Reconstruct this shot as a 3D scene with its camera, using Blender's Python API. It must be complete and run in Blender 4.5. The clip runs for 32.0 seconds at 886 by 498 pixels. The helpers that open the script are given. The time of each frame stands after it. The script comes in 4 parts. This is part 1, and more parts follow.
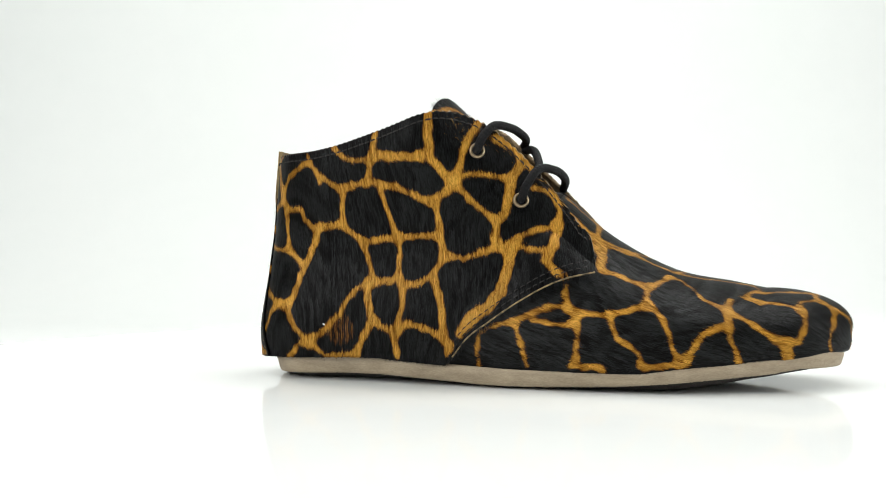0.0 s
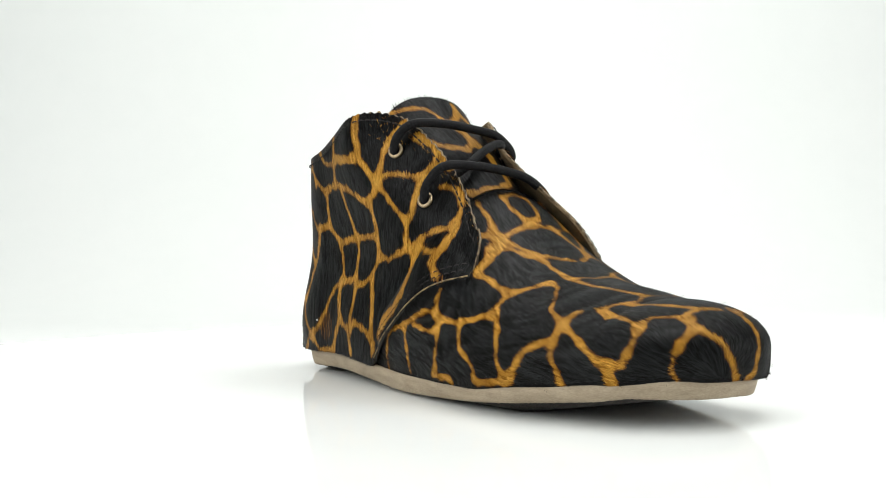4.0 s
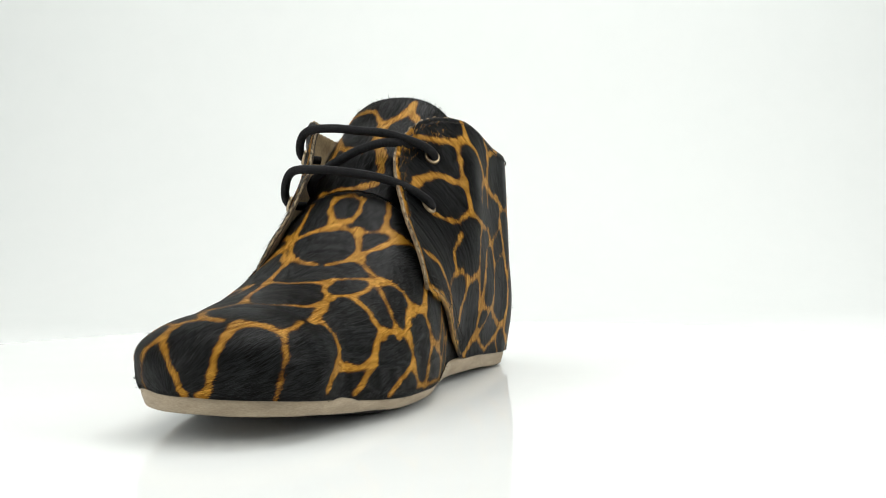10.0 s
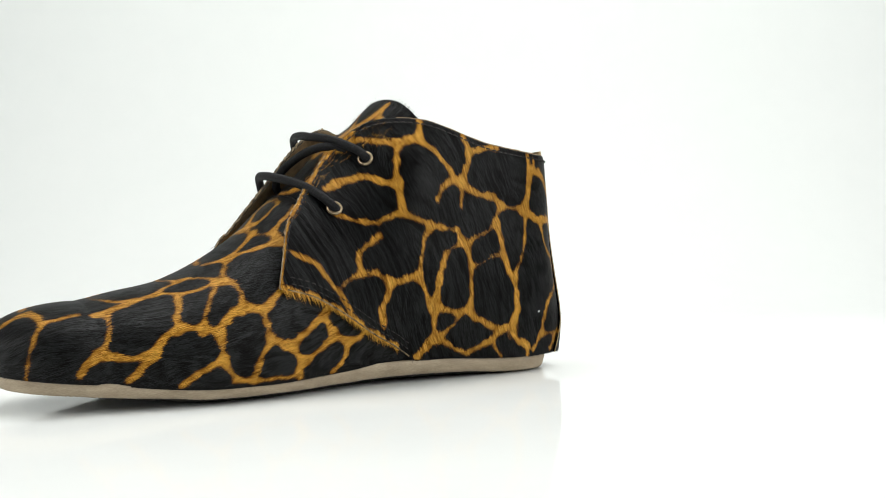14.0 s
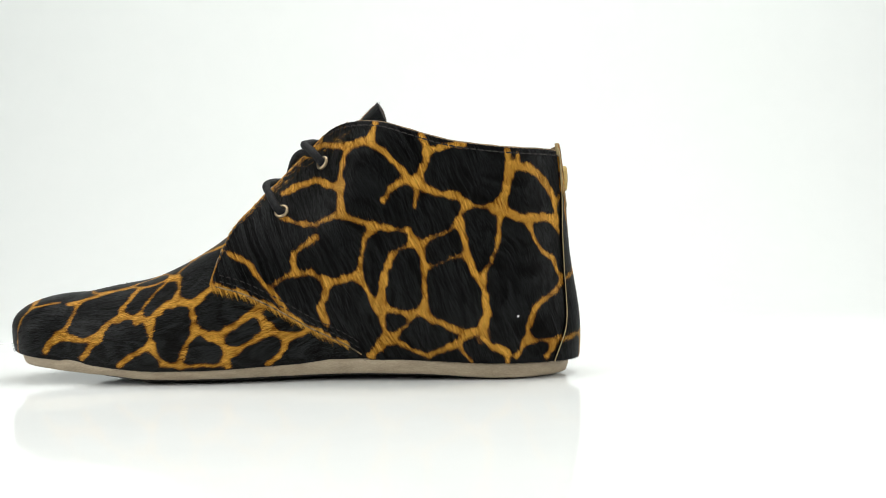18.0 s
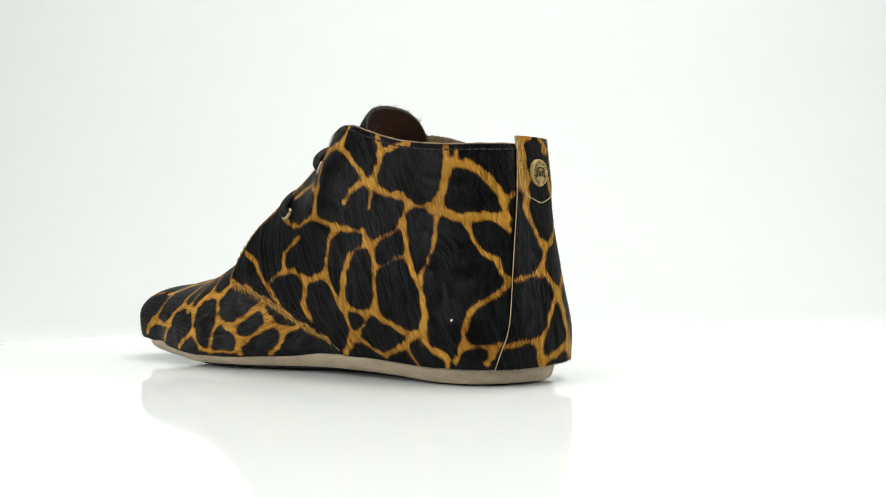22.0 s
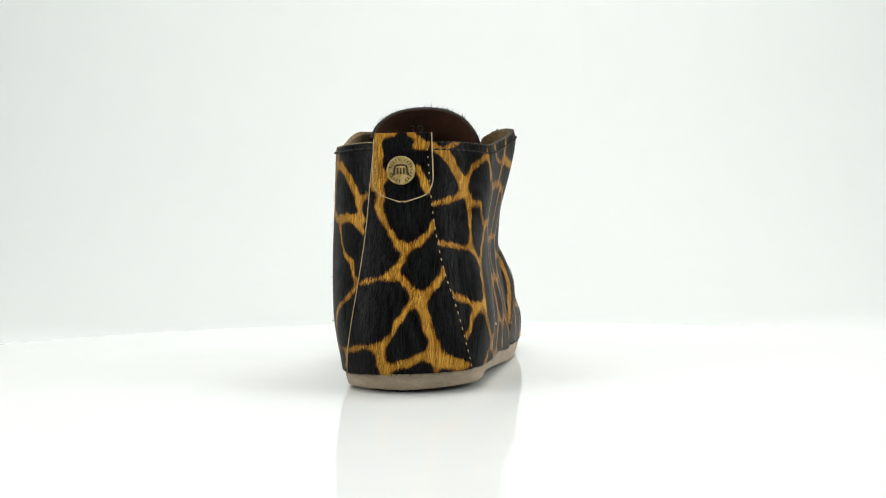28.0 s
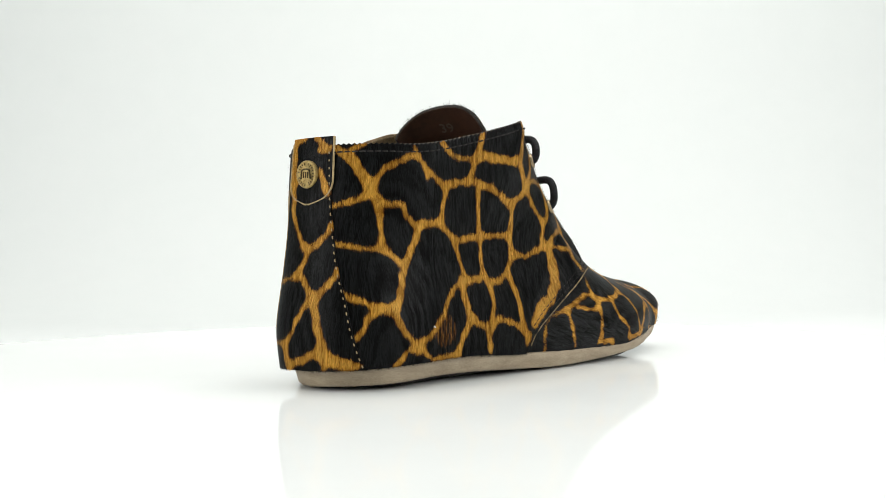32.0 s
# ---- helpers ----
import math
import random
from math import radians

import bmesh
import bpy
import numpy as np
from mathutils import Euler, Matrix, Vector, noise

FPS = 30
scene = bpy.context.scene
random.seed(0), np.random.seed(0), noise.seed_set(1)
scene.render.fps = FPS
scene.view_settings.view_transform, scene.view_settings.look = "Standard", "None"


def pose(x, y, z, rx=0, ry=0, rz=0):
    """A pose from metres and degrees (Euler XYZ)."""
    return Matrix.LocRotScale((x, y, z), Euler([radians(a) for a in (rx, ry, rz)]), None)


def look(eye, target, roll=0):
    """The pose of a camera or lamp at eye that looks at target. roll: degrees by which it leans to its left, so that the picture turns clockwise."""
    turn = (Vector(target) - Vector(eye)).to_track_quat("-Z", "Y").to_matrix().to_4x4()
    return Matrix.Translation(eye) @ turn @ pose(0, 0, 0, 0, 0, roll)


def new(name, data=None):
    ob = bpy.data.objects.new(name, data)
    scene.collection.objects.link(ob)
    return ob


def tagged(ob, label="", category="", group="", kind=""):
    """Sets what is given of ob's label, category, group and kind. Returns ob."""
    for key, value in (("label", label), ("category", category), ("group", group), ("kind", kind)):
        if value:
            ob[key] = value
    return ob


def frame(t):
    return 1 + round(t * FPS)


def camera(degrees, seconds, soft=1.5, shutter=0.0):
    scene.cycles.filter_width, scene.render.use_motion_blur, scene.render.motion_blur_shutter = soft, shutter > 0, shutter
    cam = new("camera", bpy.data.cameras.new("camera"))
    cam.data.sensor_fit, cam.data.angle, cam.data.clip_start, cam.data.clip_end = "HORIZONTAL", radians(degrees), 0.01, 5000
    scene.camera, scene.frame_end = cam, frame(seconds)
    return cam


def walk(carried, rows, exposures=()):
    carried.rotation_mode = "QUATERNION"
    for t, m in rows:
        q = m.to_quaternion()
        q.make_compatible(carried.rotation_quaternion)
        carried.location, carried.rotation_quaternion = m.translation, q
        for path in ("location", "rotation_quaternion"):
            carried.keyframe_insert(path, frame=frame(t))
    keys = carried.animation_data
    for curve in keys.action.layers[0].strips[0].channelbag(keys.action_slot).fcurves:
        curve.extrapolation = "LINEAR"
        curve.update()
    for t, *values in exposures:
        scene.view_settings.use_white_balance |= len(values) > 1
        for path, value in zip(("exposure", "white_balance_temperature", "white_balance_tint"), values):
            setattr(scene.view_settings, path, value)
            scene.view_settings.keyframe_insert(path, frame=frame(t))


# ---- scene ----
# ---------------------------------------------------------------- camera
EYE = Vector((0.0, -0.4762, 0.0568))
YAW, PITCH, ROLL = radians(1.3945), radians(-0.1227), -0.7446
cam = camera(45.5, 32.0, soft=0.6)
AHEAD = Vector((math.sin(YAW) * math.cos(PITCH), math.cos(YAW) * math.cos(PITCH), math.sin(PITCH)))
STILL = look(EYE, EYE + AHEAD, ROLL)
walk(cam, [(0.0, STILL), (32.0, STILL)],
     exposures=[(0, 0.03), (7, -0.02), (9, -0.07), (10.5, -0.05), (12, -0.01), (18, 0.0), (24, -0.09), (27.5, -0.12), (30, -0.14), (32, -0.07)])

# the turntable's angle, second by second
TURN = [(0, 19.9), (1, 29.1), (2, 38.2), (3, 47.3), (4, 56.5), (5, 65.6), (6, 74.7), (7, 83.8), (8, 93.0), (9, 102.1), (10, 111.2), 
        (11, 120.3), (12, 129.4), (13, 138.5), (14, 147.6), (15, 156.7), (16, 165.7), (17, 174.8), (18, 183.9), (19, 193.0), (20, 202.0), (21, 211.1), 
        (22, 220.2), (23, 229.2), (24, 238.3), (25, 247.4), (26, 256.4), (27, 265.5), (28, 274.6), (29, 283.7), (30, 292.7), (31, 301.8), (32, 310.9)]

# ---------------------------------------------------------------- world and light
world = bpy.data.worlds.new("studio")
scene.world = world
world.use_nodes = True
world.node_tree.nodes["Background"].inputs[0].default_value = (0.93, 1.0, 0.97, 1)
world.node_tree.nodes["Background"].inputs[1].default_value = 0.05


def softbox(name, eye, target, w, h, watts, tint=(1, 0.995, 0.974)):
    lamp = bpy.data.lights.new(name, "AREA")
    lamp.shape, lamp.size, lamp.size_y, lamp.energy, lamp.color = "RECTANGLE", w, h, watts, tint
    ob = new(name, lamp)
    ob.matrix_world = look(eye, target)
    return tagged(ob, "large white photo softbox above the table", "softbox", kind="structure")


softbox("softbox_top", (0.0, 0.15, 1.3), (0, 0.1, 0), 1.4, 1.2, 12.5)
softbox("softbox_left", (-1.1, -0.55, 0.6), (0, 0, 0.05), 0.8, 1.0, 8.7)
softbox("softbox_right", (1.2, -0.45, 0.66), (0, 0, 0.05), 0.8, 1.0, 8.7)
softbox("softbox_backdrop", (0.5, 0.35, 1.6), (0.1, 1.3, 0.3), 1.2, 0.5, 9.8)


# ---------------------------------------------------------------- materials
def material(name):
    m = bpy.data.materials.new(name)
    m.use_nodes = True
    return m, m.node_tree.nodes, m.node_tree.links, m.node_tree.nodes["Principled BSDF"]


def ramp(nodes, stops):
    r = nodes.new("ShaderNodeValToRGB")
    e = r.color_ramp.elements
    while len(e) < len(stops):
        e.new(0.5)
    for el, (p, c) in zip(e, stops):
        el.position, el.color = p, (*c, 1)
    return r


def plain(name, dark, light, rough, scale, bump=0.0, metal=0.0, stretch=(1, 1, 1), spec=0.5, coat=0.0, spread=0.2):
    """A surface with two scales of noise in its colour and a fine relief."""
    m, nodes, links, b = material(name)
    co = nodes.new("ShaderNodeTexCoord")
    mp = nodes.new("ShaderNodeMapping")
    mp.inputs["Scale"].default_value = stretch
    links.new(co.outputs["Object"], mp.inputs["Vector"])
    n1, n2 = nodes.new("ShaderNodeTexNoise"), nodes.new("ShaderNodeTexNoise")
    n1.inputs["Scale"].default_value, n2.inputs["Scale"].default_value = scale, scale * 9
    n1.inputs["Detail"].default_value = n2.inputs["Detail"].default_value = 4
    mix = nodes.new("ShaderNodeMath")
    mix.operation = "MULTIPLY_ADD"
    mix.inputs[1].default_value = 0.45
    half = nodes.new("ShaderNodeMath")
    half.operation = "MULTIPLY"
    half.inputs[1].default_value = 0.55
    for n in (n1, n2):
        links.new(mp.outputs[0], n.inputs["Vector"])
    links.new(n1.outputs["Fac"], half.inputs[0])
    links.new(n2.outputs["Fac"], mix.inputs[0])
    links.new(half.outputs[0], mix.inputs[2])
    r = ramp(nodes, [(0.5 - spread, dark), (0.5 + spread, light)])
    links.new(mix.outputs[0], r.inputs[0])
    links.new(r.outputs[0], b.inputs["Base Color"])
    b.inputs["Roughness"].default_value, b.inputs["Metallic"].default_value = rough, metal
    b.inputs["Specular IOR Level"].default_value, b.inputs["Coat Weight"].default_value = spec, coat
    if bump:
        bp = nodes.new("ShaderNodeBump")
        bp.inputs["Strength"].default_value, bp.inputs["Distance"].default_value = bump, 0.0004
        links.new(mix.outputs[0], bp.inputs["Height"])
        links.new(bp.outputs[0], b.inputs["Normal"])
    return m


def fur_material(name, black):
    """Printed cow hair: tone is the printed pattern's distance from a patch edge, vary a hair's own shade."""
    m, nodes, links, b = material(name)
    tone, vary = nodes.new("ShaderNodeAttribute"), nodes.new("ShaderNodeAttribute")
    tone.attribute_name, vary.attribute_name = "tone", "vary"
    fit = nodes.new("ShaderNodeMapRange")
    fit.inputs["From Min"].default_value, fit.inputs["From Max"].default_value = -3.0, 3.0
    links.new(tone.outputs["Fac"], fit.inputs["Value"])
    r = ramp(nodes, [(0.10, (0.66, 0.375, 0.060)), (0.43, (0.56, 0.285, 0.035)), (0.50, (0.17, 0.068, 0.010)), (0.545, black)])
    links.new(fit.outputs[0], r.inputs[0])
    # each hair its own shade: the darker, the redder
    shade = ramp(nodes, [(0.10, (0.20, 0.12, 0.09)), (0.42, (0.74, 0.66, 0.60)), (0.92, (1.45, 1.45, 1.42))])
    links.new(vary.outputs["Fac"], shade.inputs[0])
    times = nodes.new("ShaderNodeMix")
    times.data_type, times.blend_type = "RGBA", "MULTIPLY"
    times.inputs["Factor"].default_value = 1.0
    links.new(r.outputs[0], times.inputs["A"])
    links.new(shade.outputs[0], times.inputs["B"])
    links.new(times.outputs["Result"], b.inputs["Base Color"])
    # some strands lie smooth and glossy, others dull
    gloss = nodes.new("ShaderNodeMapRange")
    gloss.inputs["From Min"].default_value, gloss.inputs["From Max"].default_value = 0.25, 0.95
    gloss.inputs["To Min"].default_value, gloss.inputs["To Max"].default_value = 0.05, 0.26
    links.new(vary.outputs["Fac"], gloss.inputs["Value"])
    links.new(gloss.outputs[0], b.inputs["Specular IOR Level"])
    b.inputs["Roughness"].default_value = 0.40
    return m


FUR = fur_material("printed_cow_hair", (0.0036, 0.0041, 0.0048))
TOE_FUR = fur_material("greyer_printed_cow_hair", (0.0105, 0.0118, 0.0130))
SUEDE = plain("brown_suede_lining", (0.09, 0.060, 0.029), (0.30, 0.215, 0.11), 0.9, 130, 0.8)
LINING = plain("dark_brown_leather_lining", (0.028, 0.012, 0.007), (0.075, 0.032, 0.017), 0.55, 50, 0.3)
EDGE = plain("raw_leather_edge", (0.25, 0.17, 0.07), (0.55, 0.42, 0.22), 0.85, 300, 0.6)
DARK_EDGE = plain("dark_pinked_edge", (0.006, 0.005, 0.004), (0.085, 0.06, 0.035), 0.8, 330, 0.6, spread=0.14)
RUBBER = plain("grey_beige_rubber", (0.26, 0.20, 0.135), (0.47, 0.38, 0.265), 0.62, 90, 0.35, stretch=(1, 1, 4))
TREAD = plain("dark_tread_rubber", (0.018, 0.015, 0.012), (0.045, 0.038, 0.030), 0.7, 250, 0.8, stretch=(4, 1, 1))
CORD = plain("waxed_black_cord", (0.004, 0.004, 0.005), (0.013, 0.013, 0.014), 0.6, 900, 0.9, spec=0.14)
THREAD = plain("black_thread", (0.004, 0.003, 0.003), (0.016, 0.012, 0.009), 0.75, 800, 0.4)
BRASS = plain("aged_brass", (0.24, 0.16, 0.055), (0.58, 0.43, 0.18), 0.40, 700, 1.0, metal=1.0, spread=0.14)
BRONZE = plain("antique_bronze", (0.20, 0.14, 0.08), (0.48, 0.38, 0.25), 0.3, 500, 0.3, metal=1.0)
ENGRAVED = plain("blackened_brass", (0.03, 0.02, 0.008), (0.08, 0.055, 0.02), 0.5, 500, 0.3, metal=0.6)
FACING = plain("worn_facing_edge", (0.06, 0.042, 0.026), (0.46, 0.35, 0.21), 0.85, 420, 0.8, spread=0.09)
SEAM = plain("dark_frayed_seam_edge", (0.012, 0.009, 0.006), (0.40, 0.28, 0.13), 0.85, 380, 0.8, spread=0.10)
COLLAR = plain("brown_collar_edge", (0.09, 0.055, 0.028), (0.34, 0.24, 0.13), 0.85, 300, 0.8, spread=0.15)
TONGUE_EDGE = plain("black_tongue_edge", (0.006, 0.005, 0.005), (0.030, 0.022, 0.016), 0.85, 400, 0.8)
STAMP = plain("worn_silver_stamp", (0.06, 0.045, 0.034), (0.14, 0.11, 0.09), 0.5, 600)
ACRYLIC = plain("white_acrylic", (0.80, 0.82, 0.81), (0.84, 0.86, 0.85), 0.07, 3, spec=0.05)
PAPER = plain("white_backdrop_paper", (0.82, 0.845, 0.835), (0.84, 0.86, 0.85), 0.85, 3, 0.05)
WALL = plain("white_wall_paint", (0.80, 0.82, 0.81), (0.84, 0.86, 0.85), 0.8, 2, 0.1)
TABLE = plain("white_table_top", (0.78, 0.80, 0.79), (0.83, 0.85, 0.84), 0.5, 3)


# ---------------------------------------------------------------- helpers for meshes
def part(name, data, material, parent, label=""):
    """Links a bmesh or a mesh as one object under a thing or a part."""
    if isinstance(data, bmesh.types.BMesh):
        me = bpy.data.meshes.new(name)
        data.to_mesh(me)
        data.free()
    else:
        me = data
    for m in material if isinstance(material, (list, tuple)) else [material]:
        me.materials.append(m)
    ob = new(name, me)
    ob.parent = parent
    if label:
        ob["label"] = label
    return ob


def mesh_of(name, co, faces, slots=None, smooth=True, **attributes):
    me = bpy.data.meshes.new(name)
    me.from_pydata(np.asarray(co, float).tolist(), [], np.asarray(faces).tolist() if not isinstance(faces, list) else faces)
    if slots is not None:
        me.polygons.foreach_set("material_index", np.asarray(slots, np.int32))
    me.polygons.foreach_set("use_smooth", np.full(len(me.polygons), smooth))
    for key, values in attributes.items():
        me.attributes.new(key, "FLOAT", "POINT").data.foreach_set("value", np.asarray(values, np.float32))
    me.update()
    return me


def grid_faces(nu, nv, flip=False):
    i = (np.arange(nu - 1)[:, None] * nv + np.arange(nv - 1)[None, :]).ravel()
    f = np.stack([i, i + nv, i + nv + 1, i + 1], 1)
    return f[:, ::-1] if flip else f


def grid_normals(p, flip=False):
    du, dv = np.gradient(p, axis=0), np.gradient(p, axis=1)
    n = np.cross(du, dv)
    length = np.linalg.norm(n, axis=-1, keepdims=True)
    n = n / np.maximum(length, 1e-9)
    return -n if flip else n


def shell(name, p, thick, flip, tone, slots=(0, 1, 2)):
    """A sheet with thickness from a grid of outer points: outside, inside and the cut edge all round."""
    nu, nv = p.shape[:2]
    n = grid_normals(p, flip)
    inner = p - n * thick
    co = np.concatenate([p.reshape(-1, 3), inner.reshape(-1, 3)])
    f_out, f_in = grid_faces(nu, nv, flip), grid_faces(nu, nv, not flip) + nu * nv
    ring = np.concatenate([np.arange(nv), np.arange(1, nu) * nv + nv - 1, (nu - 1) * nv + np.arange(nv - 2, -1, -1), np.arange(nu - 2, 0, -1) * nv])
    nxt = np.roll(ring, -1)
    f_rim = np.stack([ring, nxt, nxt + nu * nv, ring + nu * nv], 1)
    if flip:
        f_rim = f_rim[:, ::-1]
    faces = np.concatenate([f_out, f_in, f_rim])
    which = np.concatenate([np.full(len(f_out), slots[0]), np.full(len(f_in), slots[1]), np.full(len(f_rim), slots[2])])
    t = np.concatenate([tone.ravel(), tone.ravel()])
    return mesh_of(name, co, faces, which, tone=t, vary=np.full(len(t), 0.30)), n


def sample(grid, u, v):
    """Bilinear look-up in a grid at fractional indices."""
    i, j = np.clip(u.astype(int), 0, grid.shape[0] - 2), np.clip(v.astype(int), 0, grid.shape[1] - 2)
    a, b = (u - i)[:, None], (v - j)[:, None]
    g = grid if grid.ndim == 3 else grid[..., None]
    return (g[i, j] * (1 - a) + g[i + 1, j] * a) * (1 - b) + (g[i, j + 1] * (1 - a) + g[i + 1, j + 1] * a) * b


def hair(name, p, n, tone_at, lay, per_mm2, parent, length=4.6, keep=None, seed=1, wild=0.008, sole=False, fur=FUR):
    """Short hairs lying on a sheet: thin bent blades that take the print where they lie. lay: the way they lie at each grid point."""
    rng = np.random.default_rng(seed)
    e1 = np.linalg.norm(np.cross(np.diff(p, axis=0)[:, :-1], np.diff(p, axis=1)[:-1]), axis=-1)
    count = int(e1.sum() * per_mm2)
    cell = rng.choice(e1.size, count, p=e1.ravel() / e1.sum())
    u, v = cell // e1.shape[1] + rng.random(count), cell % e1.shape[1] + rng.random(count)
    root, nor, way = sample(p, u, v), sample(n, u, v), sample(lay, u, v)
    if keep is not None:
        ok = keep(root)
        root, nor, way = root[ok], nor[ok], way[ok]
    count = len(root)
    way = way - nor * (way * nor).sum(1, keepdims=True)
    way /= np.maximum(np.linalg.norm(way, axis=1, keepdims=True), 1e-9)
    side = np.cross(nor, way)
    strand, block = np.floor((root * side).sum(1) / 0.5 + 0.7 * rng.random(count)), np.floor((root * way).sum(1) / 6.0 + 0.45 * rng.random(count))
    streak = np.modf(np.abs(np.sin(strand * 12.9898 + block * 78.233) * 43758.5))[0]
    # tufts: hairs of one place share a swing
    swing = 0.10 * np.sin(root[:, 0] * 0.31 + 2.1 * np.sin(root[:, 2] * 0.23)) + 0.07 * np.sin(root[:, 2] * 0.47 + root[:, 1] * 0.4) + rng.normal(0, 0.07, count)
    way = way * np.cos(swing)[:, None] + side * np.sin(swing)[:, None]
    side = np.cross(nor, way)
    ln = length * rng.uniform(0.5, 1.25, count)[:, None]
    stray = rng.random((count, 1)) < wild
    if sole:
        # down at the sole more hairs stand off and hang over its edge
        over = root[:, 2:] - np.where(root[:, 1] > 0, sole_top[1](station(root)), sole_top[-1](station(root)))[:, None]
        stray |= (over < 4.5) & (rng.random((count, 1)) < 0.018)
        ln = np.where(stray, np.minimum(ln * 0.6, over + 0.6), np.minimum(ln, np.maximum(over - rng.uniform(-1.4, 0.5, (count, 1)), 0.5)))
    lift = np.where(stray, rng.uniform(0.5, 1.4, (count, 1)), rng.uniform(0.05, 0.22, (count, 1)) + 0.16 * streak[:, None])
    wd = rng.uniform(0.05, 0.09, (count, 1))
    ln = np.where(stray, ln * rng.uniform(1.0, 1.7, (count, 1)), ln)
    mid, tip = root + way * ln * 0.5 + nor * lift * 0.75, root + way * ln + nor * (lift - 0.010 * ln**2)
    co = np.stack([root - side * wd, root + side * wd, mid - side * wd * 0.8, mid + side * wd * 0.8, tip], 1).reshape(-1, 3)
    # neighbouring hairs slip along their lie, so patches end in a ragged comb
    slip = (rng.normal(0, 0.28, count) + 0.8 * (streak - 0.5))[:, None] * way
    jitter = rng.normal(0, 0.10, count)
    tones = [tone_at(q + slip) + jitter for q in (root, mid, tip)]
    t = np.stack([tones[0], tones[0], tones[1], tones[1], tones[2]], 1).ravel()
    base = np.arange(count)[:, None] * 5
    f = np.concatenate([base + [0, 1, 3], base + [0, 3, 2], base + [2, 3, 4]], 0)
    me = bpy.data.meshes.new(name)
    me.vertices.add(len(co))
    me.vertices.foreach_set("co", (co * 0.001).ravel().astype(np.float32))
    me.loops.add(f.size)
    me.loops.foreach_set("vertex_index", f.ravel().astype(np.int32))
    me.polygons.add(len(f))
    me.polygons.foreach_set("loop_start", (np.arange(len(f)) * 3).astype(np.int32))
    me.polygons.foreach_set("use_smooth", np.full(len(f), True))
    me.attributes.new("tone", "FLOAT", "POINT").data.foreach_set("value", t.astype(np.float32))
    me.attributes.new("vary", "FLOAT", "POINT").data.foreach_set("value", np.repeat(0.42 * rng.random(count) + 0.58 * streak, 5).astype(np.float32))
    me.update(calc_edges=True)
    ob = part(name, me, fur, parent)
    return tagged(ob, kind="stuff")


def tube(points, radius, sides=10, steps=10, braid=0.0):
    """A round cord along points (millimetres), smoothed. braid: how deep its plaiting is."""
    pts = np.asarray(points, float)
    k = np.linspace(0, len(pts) - 1, (len(pts) - 1) * steps + 1)
    i = np.clip(k.astype(int), 0, len(pts) - 2)
    a = (k - i)[:, None]
    ext = np.concatenate([[2 * pts[0] - pts[1]], pts, [2 * pts[-1] - pts[-2]]])
    p0, p1, p2, p3 = ext[i], ext[i + 1], ext[i + 2], ext[i + 3]
    c = 0.5 * (2 * p1 + (p2 - p0) * a + (2 * p0 - 5 * p1 + 4 * p2 - p3) * a**2 + (3 * p1 - p0 - 3 * p2 + p3) * a**3)
    d = np.gradient(c, axis=0)
    along = np.concatenate([[0], np.cumsum(np.linalg.norm(np.diff(c, axis=0), axis=1))])[:, None, None]
    d /= np.linalg.norm(d, axis=1, keepdims=True)
    up = np.cross(d, np.array([0.31, 0.22, 0.93]))
    up /= np.linalg.norm(up, axis=1, keepdims=True)
    vp = np.cross(d, up)
    ang = np.linspace(0, 2 * np.pi, sides, endpoint=False)[None, :, None] + 0 * along
    r = radius * (1 + braid * np.sin(4 * ang + along * 2.2) * np.sin(4 * ang - along * 2.2))
    ring = c[:, None] + r * (np.cos(ang) * up[:, None] + np.sin(ang) * vp[:, None])
    m = len(c)
    idx = np.arange(m * sides).reshape(m, sides)
    j = np.roll(idx, -1, axis=1)
    f = np.stack([idx[:-1], j[:-1], j[1:], idx[1:]], -1).reshape(-1, 4).tolist()
    f += [idx[0][::-1].tolist(), idx[-1].tolist()]
    return ring.reshape(-1, 3) * 0.001, f


def curve(knots):
    """A smooth function through (place, value) knots, held flat outside them."""
    k = np.asarray(knots, float)
    xs, ys = k[:, 0], k[:, 1]
    h, dy = np.diff(xs), np.diff(ys) / np.diff(xs)
    m = np.concatenate([[dy[0]], (dy[:-1] * h[1:] + dy[1:] * h[:-1]) / (h[1:] + h[:-1]), [dy[-1]]])
    m[1:-1] = np.where(dy[:-1] * dy[1:] <= 0, 0, m[1:-1])

    def at(x):
        x = np.clip(np.asarray(x, float), xs[0], xs[-1])
        i = np.clip(np.searchsorted(xs, x) - 1, 0, len(xs) - 2)
        t = (x - xs[i]) / h[i]
        return (ys[i] * (1 + 2 * t) * (1 - t) ** 2 + ys[i + 1] * t * t * (3 - 2 * t)
                + h[i] * (m[i] * t * (1 - t) ** 2 - m[i + 1] * t * t * (1 - t)))
    return at


